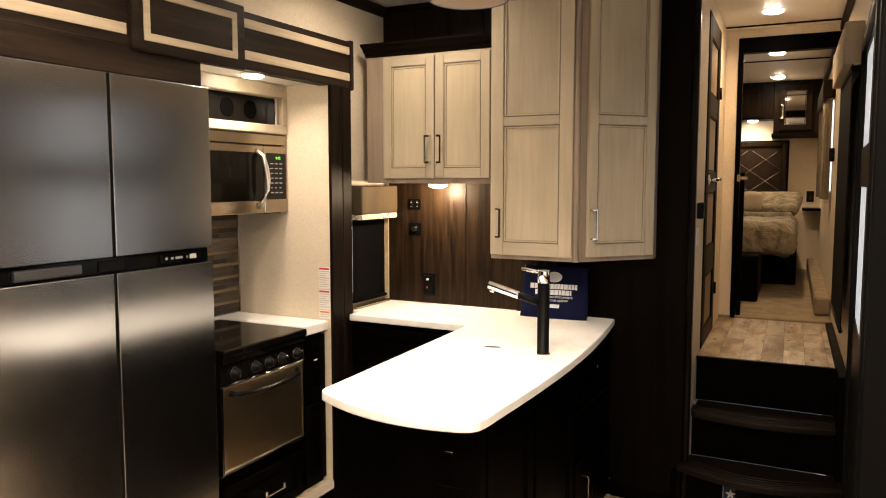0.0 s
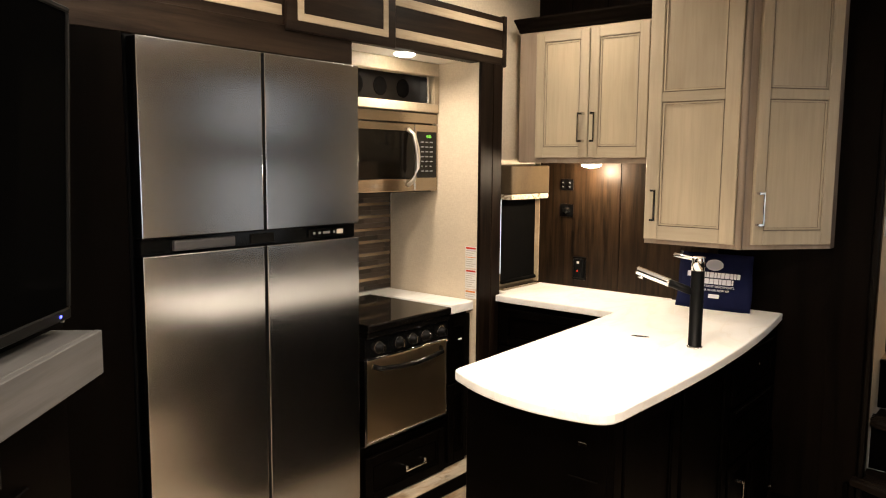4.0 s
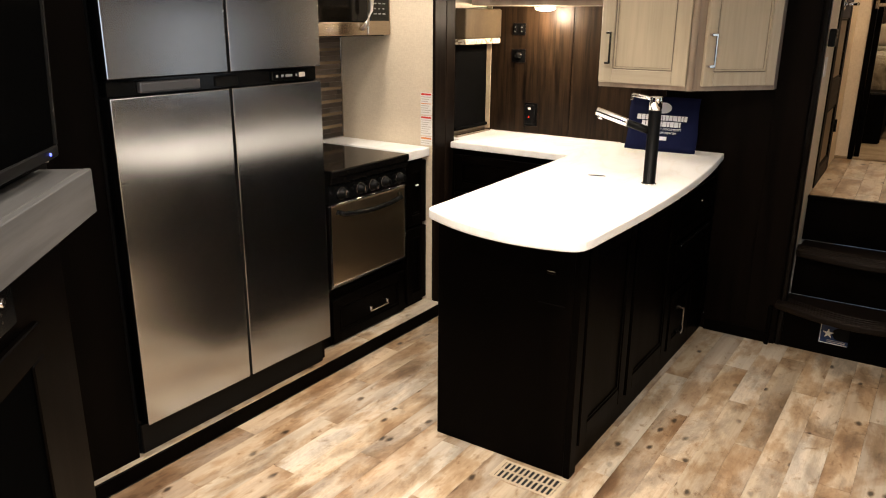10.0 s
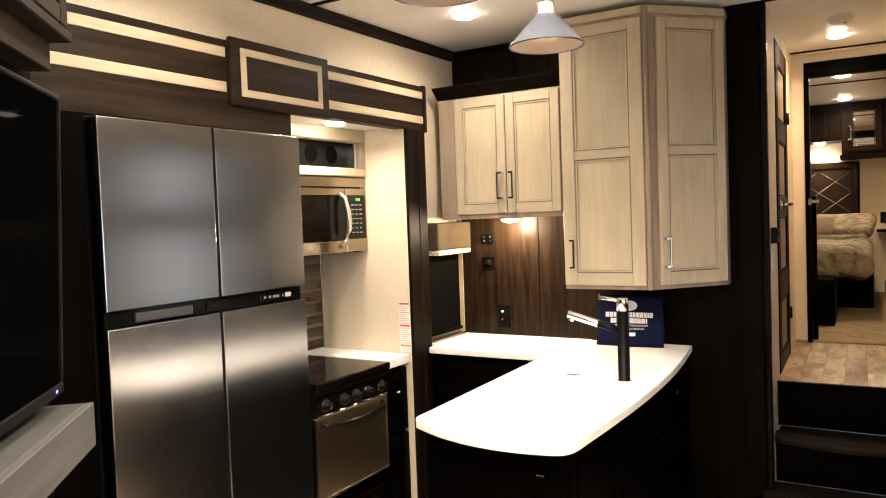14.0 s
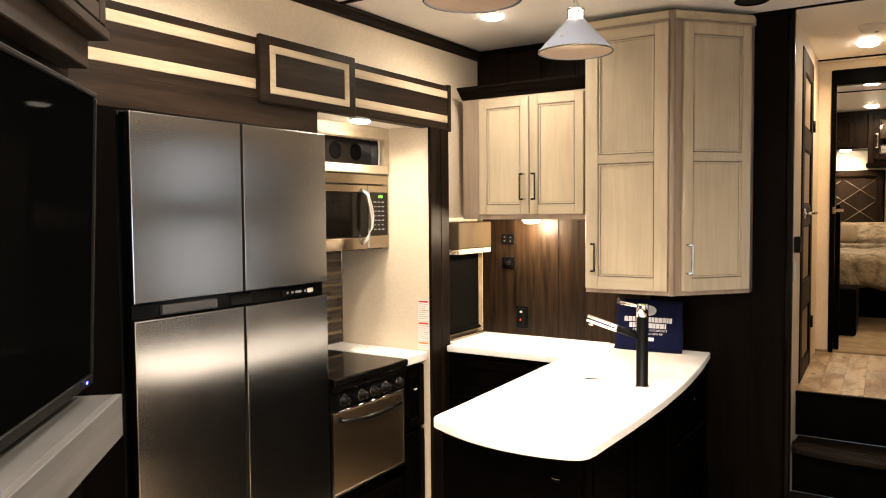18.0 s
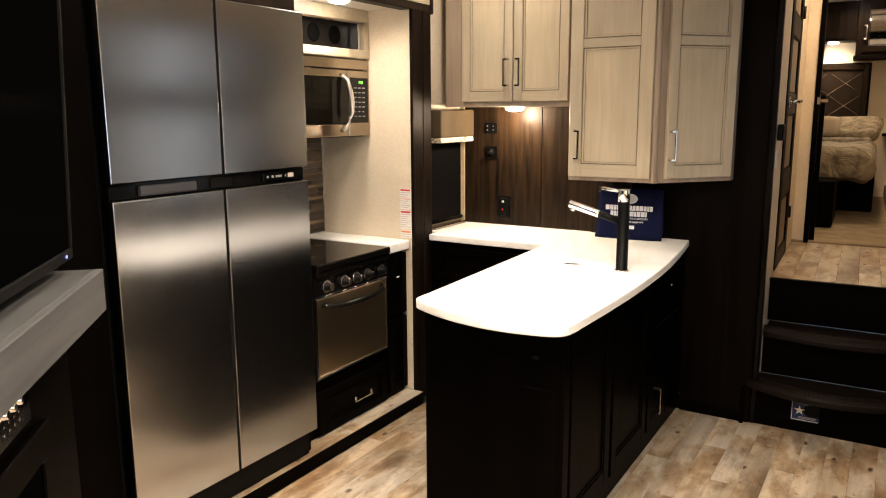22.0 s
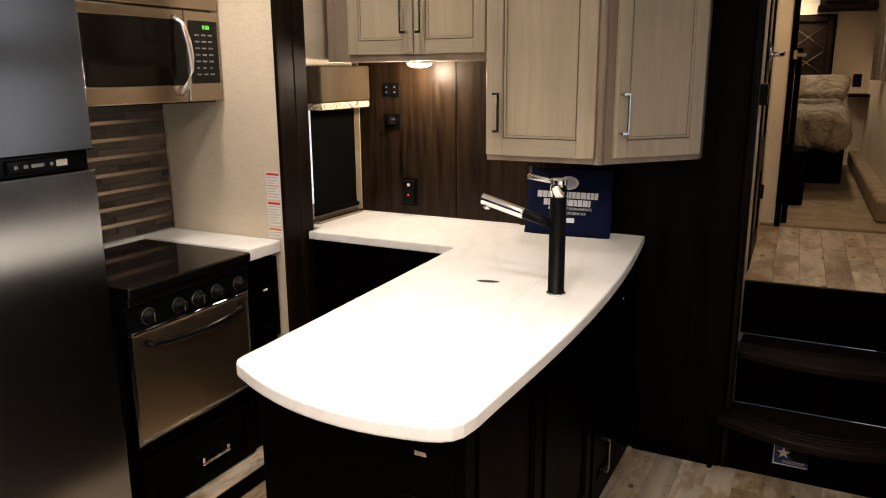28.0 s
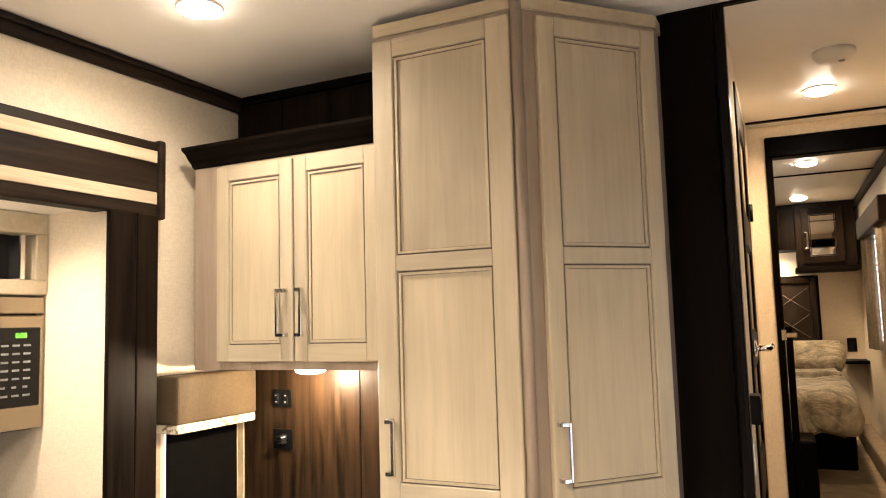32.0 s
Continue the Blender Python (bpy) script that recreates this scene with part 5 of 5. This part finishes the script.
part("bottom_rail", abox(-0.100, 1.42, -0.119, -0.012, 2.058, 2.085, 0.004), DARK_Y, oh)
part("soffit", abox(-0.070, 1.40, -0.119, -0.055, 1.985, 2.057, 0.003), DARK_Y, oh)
MIRROR = material("mirrored_glass", (0.78, 0.78, 0.76), 0.03, 1.0)
for s0, s1 in ((-0.085, 0.64), (0.66, 1.38)):
    d = part("door_frame", joined(abox(s0, s0 + 0.055, -0.036, -0.016, 2.09, 2.49, 0.003), abox(s1 - 0.055, s1, -0.036, -0.016, 2.09, 2.49, 0.003), abox(s0 + 0.055, s1 - 0.055, -0.036, -0.016, 2.09, 2.135, 0.003), abox(s0 + 0.055, s1 - 0.055, -0.036, -0.016, 2.435, 2.49, 0.003)), DARK_Y, oh)
    part("pane", abox(s0 + 0.055, s1 - 0.055, -0.034, -0.027, 2.135, 2.435, 0), MIRROR, d, "reflective glass pane")
sr = thing("stereo", angled(0.5, -0.11, 0.93), "black stereo with knobs and a lit purple screen under the mantel", "stereo")
part("face", abox(0.20, 0.75, -0.119, -0.104, 0.915, 1.02, 0.004), GLOSS, sr)
for s in (0.285, 0.325, 0.365):
    part("knob", lathe([(0.015, 0), (0.015, 0.003), (0.010, 0.004), (0.010, 0.015), (0.008, 0.017)], (0, 0, 0), 18, AM @ Matrix.Translation((-s, 0.992, -0.104))), CHROME, sr)
for k in range(10):
    part("button", lathe([(0.004, 0), (0.004, 0.002)], (0, 0, 0), 8, AM @ Matrix.Translation((-0.27 - 0.028 * (k % 5), 0.962 - 0.018 * (k // 5), -0.104))), NICKEL, sr)
part("display", abox(0.44, 0.62, -0.1045, -0.102, 0.935, 1.005, 0.001), PURPLE, sr, "lit purple screen")
fp = thing("fireplace", angled(0.7, -0.11, 0.1), "black electric fireplace insert under the mantel", "fireplace")
part("frame", joined(abox(0.10, 1.35, -0.119, -0.10, 0.80, 0.88, 0.004), abox(0.10, 1.35, -0.119, -0.10, 0.18, 0.26, 0.004), abox(0.10, 0.17, -0.119, -0.10, 0.26, 0.80, 0.004), abox(1.28, 1.35, -0.119, -0.10, 0.26, 0.80, 0.004)), BLACKWOOD, fp)
part("glass", abox(0.17, 1.28, -0.119, -0.108, 0.26, 0.80, 0), SCREEN, fp)

# ---- ceiling fittings ----
# only the first puck is known; the other four are added room light, unseen
for x, y, k in ((-1.61, 3.34, 0.31), (-1.45, 1.75, 0.85), (0.05, 1.25, 2.3), (-0.30, 0.0, 2.6), (-1.0, -1.4, 2.5)):
    puck_light((x, y, TOP), "ceiling puck lights")
    lamp("puck_lamp", (x, y, TOP - 0.03), PUCK_W * k, 0.09)
puck_light((-2.148, 2.995, SZ), "ceiling puck lights", 0.055)
lamp("slide_lamp", (-2.148, 2.995, SZ - 0.03), PUCK_W * 0.23, 0.07)
ul_lamp = new("under_cabinet_lamp", bpy.data.lights.new("under_cabinet_lamp", "POINT"))
ul_lamp.data.energy, ul_lamp.data.color, ul_lamp.data.shadow_soft_size = 21.0, (1.0, 0.77, 0.50), 0.02
ul_lamp.location = (-1.680, 3.91, 1.545)


def pendant(x, y, rim):
    t = thing("pendant_light", (x, y, rim), "conical enamel pendant light with a chrome stem, lit", "pendant light", "pendant lights over the peninsula")
    cone = [(0.112, 0.0), (0.114, 0.002), (0.1135, 0.006), (0.030, 0.096), (0.026, 0.099), (0.0255, 0.097), (0.029, 0.094), (0.110, 0.004), (0.1095, 0.001)]
    part("shade", lathe(cone, (x, y, rim), 48, None, True), ENAMEL, t, "blue-white enamel cone")
    part("shade_lining", lathe([(0.1085, 0.0022), (0.028, 0.0925), (0.0275, 0.0925), (0.108, 0.0018)], (x, y, rim), 48, None, True), COPPER, t, "bronze lining of the shade")
    part("rim", lathe([(0.1125, -0.0012), (0.1150, 0.0), (0.1152, 0.0032), (0.1140, 0.0036), (0.1128, 0.0012)], (x, y, rim), 48, None, True), NICKEL, t, "dark rolled rim of the shade")
    g = part("gallery", lathe([(0.025, 0.028), (0.027, 0.029), (0.027, 0.035), (0.018, 0.040), (0.001, 0.042)], (x, y, rim + 0.099), 28), CHROME, t, "chrome gallery")
    part("collar", lathe([(0.0255, 0.0), (0.027, 0.001), (0.027, 0.004), (0.0255, 0.005)], (x, y, rim + 0.099), 28, None, True), CHROME, g)
    part("bulb_neck", lathe([(0.010, 0.001), (0.014, 0.010), (0.014, 0.022), (0.010, 0.027)], (x, y, rim + 0.099), 20), NECK, t, "glowing neck of the bulb")
    for k in range(3):
        a = 2 * math.pi * (k + 0.2) / 3
        part("screw", lathe([(0.004, 0), (0.004, 0.004), (0.002, 0.006)], (0, 0, 0), 10, Matrix.Translation((x + 0.083 * math.cos(a), y + 0.083 * math.sin(a), rim + 0.034)) @ Matrix.Rotation(a, 4, "Z") @ Matrix.Rotation(radians(48), 4, "Y")), CHROME, t)
    for k in range(4):
        a = math.pi * (k / 2 + 0.25)
        part("post", tube([(x + 0.023 * math.cos(a), y + 0.023 * math.sin(a), rim + 0.100), (x + 0.023 * math.cos(a), y + 0.023 * math.sin(a), rim + 0.140)], 0.0035, 8), CHROME, t)
    part("stem", tube([(x, y, rim + 0.135), (x, y, TOP - 0.012)], 0.006, 10), CHROME, t)
    part("canopy", lathe([(0.05, 0), (0.05, -0.008), (0.04, -0.016), (0.008, -0.02)], (x, y, TOP), 28), CHROME, t)
    part("bulb", lathe([(0.001, -0.045), (0.022, -0.038), (0.030, -0.015), (0.024, 0.010), (0.014, 0.03)], (x, y, rim + 0.080), 20), BULB, t, "glowing bulb")
    lamp("pendant_lamp", (x, y, rim + 0.02), PENDANT_W, 0.06, spread=125)
    return t


pendant(-0.752, 2.312, 2.118)
pendant(-0.725, 1.640, 2.118)
for x, y in ((-1.163, 3.055), (-0.514, 3.776)):
    sp = thing("ceiling_speaker", (x, y, TOP), "round black ceiling speaker grille", "speaker", "ceiling speakers")
    part("rim", lathe([(0.075, 0), (0.075, -0.006), (0.066, -0.010), (0.062, -0.004)], (x, y, TOP), 36), BLACK, sp)
    part("grille", lathe([(0.061, -0.002), (0.04, -0.004), (0.001, -0.003)], (x, y, TOP), 36), RUBBER, sp)
# ---- hallway ceiling, bedroom ----
known = set(bpy.data.objects.keys())
for x, y in ((-0.09, 5.09), (-0.095, 6.65), (-0.11, 8.10)):
    puck_light((x, y, TOP), "ceiling puck lights")
    lamp("puck_lamp", (x, y, TOP - 0.03), PUCK_W * (0.38 if y < 5.5 else 0.31), 0.09, color=(1.0, 0.70, 0.40))
sd = thing("smoke_alarm", (-0.065, 4.64, TOP), "round white smoke alarm on the ceiling", "smoke alarm")
part("base", lathe([(0.065, 0), (0.065, -0.012), (0.060, -0.016), (0.052, -0.030), (0.040, -0.036), (0.001, -0.038)], (-0.065, 4.64, TOP), 36), WHITE, sd)
part("test_button", lathe([(0.010, 0), (0.010, -0.004), (0.007, -0.005)], (-0.045, 4.63, TOP - 0.036), 12), INK, sd)

bed = thing("bed", (-1.0, 7.2, UP), "made bed with grey-beige satin bedding on a dark base", "bed")
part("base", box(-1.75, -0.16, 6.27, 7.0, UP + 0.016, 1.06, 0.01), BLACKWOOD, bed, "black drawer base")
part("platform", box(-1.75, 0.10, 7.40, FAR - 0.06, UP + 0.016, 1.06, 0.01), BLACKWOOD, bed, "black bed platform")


def soft_block(x0, x1, y0, y1, z0, z1, r, seg=5, cuts=8, wave=0.012, seed=0, sag=0.0):
    """A padded block with rumpled faces; sag lets its lower rim hang unevenly."""
    bm = box(x0, x1, y0, y1, z0, z1, r, seg)
    bmesh.ops.subdivide_edges(bm, edges=[e for e in bm.edges if e.calc_length() > 0.12], cuts=cuts, use_grid_fill=True)
    for v in bm.verts:
        at = Vector((seed, 0, 0))
        n = noise.noise(v.co * 4.0 + at) + 0.6 * noise.noise(v.co * 11.0 + at)
        crease = 1.0 - 2.0 * abs(noise.noise(Vector((v.co.x * 5.0 + v.co.z * 4.0, v.co.y * 2.5, v.co.z * 7.0)) + at))
        low = max(0.0, (z0 + 0.12 - v.co.z) / 0.12)
        v.co += Vector((0.5 * n, 0.3 * n - 0.4 * crease, n + 0.5 * crease)) * wave + Vector((0, 0, -sag * low * (0.5 + noise.noise(v.co * 6.0))))
    for f in bm.faces:
        f.smooth = True
    return bm


part("mattress", soft_block(-1.78, 0.095, 6.58, FAR - 0.10, 1.03, 1.285, 0.085, 5, 22, 0.030, 3, 0.05), QUILT, bed, "rumpled satin coverlet")
part("coverlet_fold", soft_block(-1.6, 0.055, 7.52, 7.98, 1.262, 1.318, 0.026, 4, 12, 0.016, 9), QUILT, bed, "folded upper edge of the coverlet")
for x, y, z, wide, high, tx, tz, mat, lab in ((-0.42, 8.02, 1.408, 0.21, 0.10, 78, 4, SHEET, "upright tan bolster pillow"), (-0.10, 8.25, 1.385, 0.23, 0.17, 30, -14, QUILT, "patterned satin pillow"), (-0.85, 8.3, 1.40, 0.22, 0.16, 40, 0, QUILT, "patterned satin pillow")):
    m = Matrix.Translation((x, y, z)) @ Matrix.Rotation(radians(tz), 4, "Z") @ Matrix.Rotation(radians(tx - 90), 4, "X")
    solid("pillow", moved(soft_block(-wide, wide, -0.055, 0.055, -high, high, 0.05, 5, 6, 0.014, x), m), mat, lab + " on the bed", "pillow", "bed pillows")
hb = thing("headboard", (-0.9, FAR - 0.02, 1.3), "dark padded headboard with crossing diamond lines in a wood frame", "headboard")
part("pad", box(-1.7, -0.058, FAR - 0.05, FAR - 0.002, 1.1, 1.955, 0.01, 2), LEATHER, hb)
part("frame", joined(box(-0.060, -0.012, FAR - 0.065, FAR - 0.001, 1.1, 2.005, 0.006), box(-1.7, -0.060, FAR - 0.065, FAR - 0.001, 1.955, 2.005, 0.006)), PANEL, hb, "brown wood frame")
part("edge_strip", joined(box(-0.0118, 0.004, FAR - 0.05, FAR - 0.001, 1.1, 2.015, 0.003), box(-1.7, -0.012, FAR - 0.05, FAR - 0.001, 2.006, 2.017, 0.003)), BLACKWOOD, hb, "black outer edge")
for c in range(-4, 7):
    for slope in (1, -1):
        line = [(x, 1.50 + slope * 0.72 * (x + 0.36 + 0.30 * c)) for x in [-1.66 + 0.02 * q for q in range(80)] if 1.14 < 1.50 + slope * 0.72 * (x + 0.36 + 0.30 * c) < 1.93]
        if len(line) > 3:
            part("diamond_line", tube([(line[0][0], FAR - 0.0525, line[0][1]), (line[-1][0], FAR - 0.0525, line[-1][1])], 0.0022, 6), TAUPE, hb)
CY = 8.42
cab = thing("bedroom_overhead_cabinet", (0.07, 8.6, 2.1), "dark wood overhead bedroom cabinet with one mirrored door", "cabinet")
part("body", box(-0.145, RIGHT - 0.032, CY, FAR - 0.001, 2.07, TOP - 0.002, 0.003), POST, cab)
part("rail", box(-0.160, RIGHT - 0.012, CY - 0.03, FAR - 0.001, 2.036, 2.07, 0.004), DARK_X, cab)
d = shaker_door(face((-0.098, CY - 0.001, 2.098), (1, 0, 0), (0, -1, 0)), 0.290, 0.432, [(0.052, 0.380)], cab, POST, POST, BLACKWOOD, 0.052)
part("pane", box(-0.045, 0.139, CY - 0.016, CY - 0.0125, 2.152, 2.476, 0), MIRROR, d, "mirrored door panel")
bow_handle(face((-0.064, CY - 0.021, 2.275), (1, 0, 0), (0, -1, 0)), 0.135, PULL, d)
br = thing("bedroom_bridge_cabinet", (-0.9, 8.6, 2.2), "dark wood cabinet bridge over the headboard", "cabinet")
part("body", box(-1.6, -0.147, CY + 0.03, FAR - 0.001, 2.215, TOP - 0.002, 0.003), POST, br)
shaker_door(face((-0.65, CY + 0.029, 2.235), (1, 0, 0), (0, -1, 0)), 0.40, 0.31, [(0.05, 0.26)], br, POST, POST, BLACKWOOD, 0.05)
puck_light((-0.34, 8.58, 2.215), "ceiling puck lights", 0.055)
lamp("bridge_lamp", (-0.34, 8.58, 2.185), PUCK_W * 0.15, 0.08, color=(1.0, 0.74, 0.44))
ol = thing("bedroom_outlet", (0.21, FAR, 1.40), "black outlet plate on the bedroom wall", "outlet")
part("cover", box(0.178, 0.246, FAR - 0.010, FAR - 0.002, 1.398, 1.508, 0.003), BLACK, ol)
part("socket", box(0.196, 0.228, FAR - 0.013, FAR - 0.009, 1.42, 1.486, 0.002), GLOSS, ol)
solid("bedside_shelf", box(0.141, RIGHT - 0.001, 8.45, FAR - 0.002, 1.318, 1.342, 0.004), BLACKWOOD, "small dark bedside shelf", "shelf")
bw = thing("bedroom_window", (RIGHT, 7.0, 1.5), "bright bedroom window with pleated blind", "window")
DAY = glowing("daylit_blind", (0.92, 0.95, 1.0), 1.8)
part("blind", box(RIGHT - 0.012, RIGHT - 0.006, 6.62, 7.62, 1.53, 2.20, 0), DAY, bw, "blind glowing with daylight")
for k in range(16):
    z = 1.545 + 0.0412 * k
    part("pleat", prism([(RIGHT - 0.0125, 6.62), (RIGHT - 0.022, 6.621), (RIGHT - 0.022, 7.619), (RIGHT - 0.0125, 7.62)], z, z + 0.014, 0), WHITE, bw)
for y0, y1, x0 in ((6.475, 6.85, 0.248), (7.37, 7.69, 0.246)):
    n = 44
    front = [(x0 + 0.020 * (1 - i / n) + 0.013 * math.sin(i * 1.05) + 0.004 * math.sin(i * 2.3), y0 + (y1 - y0) * i / n) for i in range(n + 1)]
    solid("curtain", prism(front + [(x + 0.006, y) for x, y in front[::-1]], 1.47, 2.215, 0), CURTAIN, "taupe striped curtain panel at the bedroom window", "curtain", "bedroom curtains")
bv = thing("bedroom_valance", (RIGHT, 6.9, 2.2), "padded taupe box valance over the bedroom window", "valance")
part("cover", box(0.220, RIGHT - 0.001, 6.47, 7.73, 2.20, 2.335, 0.010, 3), LEATHER, bv)
solid("curtain_tieback", box(RIGHT - 0.035, RIGHT - 0.001, 6.245, 6.335, 1.742, 1.835, 0.006, 2), BLACK, "small black tieback bracket beside the curtain", "tieback")
at = thing("wall_sensor", (RIGHT, 6.41, 2.43), "round white sensor on the bedroom wall", "sensor")
part("case", lathe([(0.055, 0), (0.055, 0.02), (0.04, 0.032), (0.001, 0.034)], (0, 0, 0), 28, Matrix.Translation((RIGHT, 6.41, 2.45)) @ Matrix.Rotation(radians(-90), 4, "Y")), WHITE, at)
es = thing("blackout_blind", (RIGHT, 4.4, 0.92), "long black blackout blind hanging beside the entry door", "blind")
part("panel", box(0.262, 0.266, 4.09, 4.96, 0.935, 2.12, 0), SHADECLOTH, es)
part("hem_bar", tube([(0.264, 4.085, 0.930), (0.264, 4.965, 0.930)], 0.009, 10), BLACK, es)
part("bracket", box(0.258, RIGHT - 0.001, 4.12, 4.90, 2.085, 2.108, 0.002), BLACK, es)
ev = thing("entry_valance", (RIGHT, 4.4, 2.1), "taupe fabric box valance over the hallway blind", "valance")
part("cover", box(0.225, RIGHT - 0.001, 4.085, 5.05, 2.110, 2.295, 0.008, 2), SHEET, ev)
turn_hall(known)

# ---- entry door side ----
en = thing("entry_door", (RIGHT, 3.45, 0.0), "black-framed entry door with a tall window", "door")
part("frame", joined(box(RIGHT - 0.012, RIGHT + 0.05, 2.852, 2.95, 0, 2.20, 0.004), box(RIGHT - 0.012, RIGHT + 0.05, 4.01, 4.08, 0, 2.20, 0.004), box(RIGHT - 0.012, RIGHT + 0.05, 2.95, 4.01, 2.15, 2.20, 0.004)), BLACK, en)
part("leaf", joined(box(RIGHT + 0.004, RIGHT + 0.04, 2.951, 4.009, 0.0, 1.02, 0.002), box(RIGHT + 0.004, RIGHT + 0.04, 2.951, 3.36, 1.02, 2.149, 0.002), box(RIGHT + 0.004, RIGHT + 0.04, 3.99, 4.009, 1.02, 2.149, 0.002), box(RIGHT + 0.004, RIGHT + 0.04, 3.36, 3.99, 1.58, 1.74, 0.002), box(RIGHT + 0.004, RIGHT + 0.04, 3.36, 3.99, 2.13, 2.149, 0.002)), BLACK, en)
# panes glow in place of daylight; the added bar splits their reflection in two
ENTRYDAY = glowing("daylit_entry_pane", (0.80, 0.90, 1.0), 0.65)
part("pane", box(RIGHT + 0.010, RIGHT + 0.014, 3.361, 3.989, 1.021, 1.579, 0), ENTRYDAY, en, "lower pane bright with daylight")
part("pane", box(RIGHT + 0.010, RIGHT + 0.014, 3.361, 3.989, 1.741, 2.129, 0), ENTRYDAY, en, "upper pane bright with daylight")
wr = thing("slide_window", (1.3, 0.5, 0.95), "wide window in the sofa slide with daylight behind", "window")
part("frame", joined(box(1.285, 1.36, -0.62, -0.57, 0.93, 1.77, 0.004), box(1.285, 1.36, 1.57, 1.62, 0.93, 1.77, 0.004), box(1.285, 1.36, -0.57, 1.57, 0.93, 0.97, 0.004), box(1.285, 1.36, -0.57, 1.57, 1.73, 1.77, 0.004)), BLACK, wr)
pane = part("pane", box(1.32, 1.326, -0.57, 1.57, 0.97, 1.73, 0), GLASS, wr)
pane.visible_shadow = False
# area lamp in the unseen window, strengthened to brighten the refrigerator doors
for name, where, wide, high, watts in (("window_skylight", (1.29, 0.5, 1.35), 2.1, 0.75, 17.0),):
    ob = lamp(name, where, watts, wide, (-1, 0, 0), (0.72, 0.86, 1.0), 170)
    ob.data.shape, ob.data.size, ob.data.size_y = "RECTANGLE", wide, high
GROUND = material("outdoor_gravel", (0.28, 0.26, 0.23), 0.9)
base_to(GROUND, ramp(GROUND, noise_tex(GROUND, coords(GROUND), 3.0, 6.0), [(0.3, (0.34, 0.33, 0.31)), (0.7, (0.46, 0.45, 0.42))]))
setting("ground", box(-200, 200, -200, 200, -1.1, -1.0, 0), GROUND, "gravel lot outside")

LEAVES = material("distant_trees", (0.05, 0.07, 0.035), 0.9)
base_to(LEAVES, ramp(LEAVES, noise_tex(LEAVES, coords(LEAVES), 0.9, 6.0, 0.7), [(0.35, (0.02, 0.03, 0.016)), (0.65, (0.08, 0.11, 0.05))]))
bm = bmesh.new()
ring = []
for i in range(121):
    a, r = radians(-100 + 200 * i / 120), 60.0
    h = 2.6 + 1.6 * noise.noise(Vector((i * 0.35, 0, 0))) + 0.7 * noise.noise(Vector((i * 1.3, 4, 0)))
    ring.append((bm.verts.new((r * math.cos(a), 3 + r * math.sin(a), -1.0)), bm.verts.new(((r + 3) * math.cos(a), 3 + (r + 3) * math.sin(a), h))))
for (a0, a1), (b0, b1) in zip(ring, ring[1:]):
    bm.faces.new((a0, b0, b1, a1))
setting("backdrop", bm, LEAVES, "line of trees beyond the lot")

# ---- backsplash strips, floor planks ----
tile_meshes = {}


def piece(name, x, y, z, dx, dy, dz, mat, parent, bevel):
    key = (name, round(dx, 4), round(dy, 4), round(dz, 4))
    if key not in tile_meshes:
        bm = box(0, dx, 0, dy, 0, dz, bevel)
        me = bpy.data.meshes.new(name)
        bm.to_mesh(me)
        bm.free()
        me.materials.append(mat)
        tile_meshes[key] = me
    ob = new(name, tile_meshes[key])
    ob.parent = parent
    ob.location = (x, y, z)
    return ob


PITCH = 0.0672
for r in range(8):
    z = 0.9055 + r * PITCH
    for half, (dz, high) in enumerate(((0.0, 0.0238), (0.0243, 0.0238))):
        y, k = 2.50, 0
        while y < 3.394:
            ln = (0.11, 0.21, 0.16)[r % 3] + 0.05 * half if k == 0 else (0.30, 0.19, 0.25, 0.15)[(r * 5 + half * 2 + k) % 4]
            ln = min(ln, 3.395 - y)
            if ln > 0.01:
                piece("tile", SX + 0.005, y, z + dz, 0.005 + 0.002 * ((r + k + half) % 3), ln - 0.0012, high, TILE, bs, 0.0012)
            y += ln
            k += 1
    for y0, y1 in ((2.50, 2.93), (2.931, 3.395)):
        piece("metal_strip", SX + 0.005, y0, z + 0.0490, 0.008, y1 - y0 - 0.001, 0.0172, STRIPMETAL, bs, 0.0015)

fl = bpy.data.objects["floor"]
W, L = 0.102, 0.915
for i in range(33):
    x0 = -1.962 + W * i
    x1 = min(x0 + W, 1.30)
    y = -2.6 - L * ((i * 0.37) % 1.0)
    while y < 4.06:
        y0, y1 = max(y, -2.6), min(y + L, 4.03 if x0 < -0.75 else 4.075 if x0 < 0.28 else 2.80)
        if y1 - y0 > 0.02 and x1 - x0 > 0.02:
            piece("plank", x0, y0, -0.004, x1 - x0 - 0.0005, y1 - y0 - 0.0005, 0.004, PLANK, fl, 0.0005)
        y += L
fl = bpy.data.objects["floor_landing"]
for i in range(7):
    x0, x1 = HALL_L + 0.001 + W * i, min(HALL_L + W * (i + 1), 0.265)
    y = 4.36 - L * ((i * 0.41) % 1.0)
    while y < BED_Y - 0.012:
        y0, y1 = max(y, 4.361), min(y + L, BED_Y - 0.012)
        if y1 - y0 > 0.02 and x1 - x0 > 0.02:
            piece("plank", x0, y0, UP - 0.004, x1 - x0 - 0.0005, y1 - y0 - 0.0005, 0.004, PLANK, fl, 0.0005)
        y += L
fl = bpy.data.objects["floor_slide"]
for k, (y0, y1) in enumerate(((1.15, 1.98), (1.981, 2.80), (2.801, 3.40))):
    piece("plank", -2.10, y0, 0.0622, 0.132, y1 - y0 - 0.001, 0.004, PLANK, fl, 0.0008)
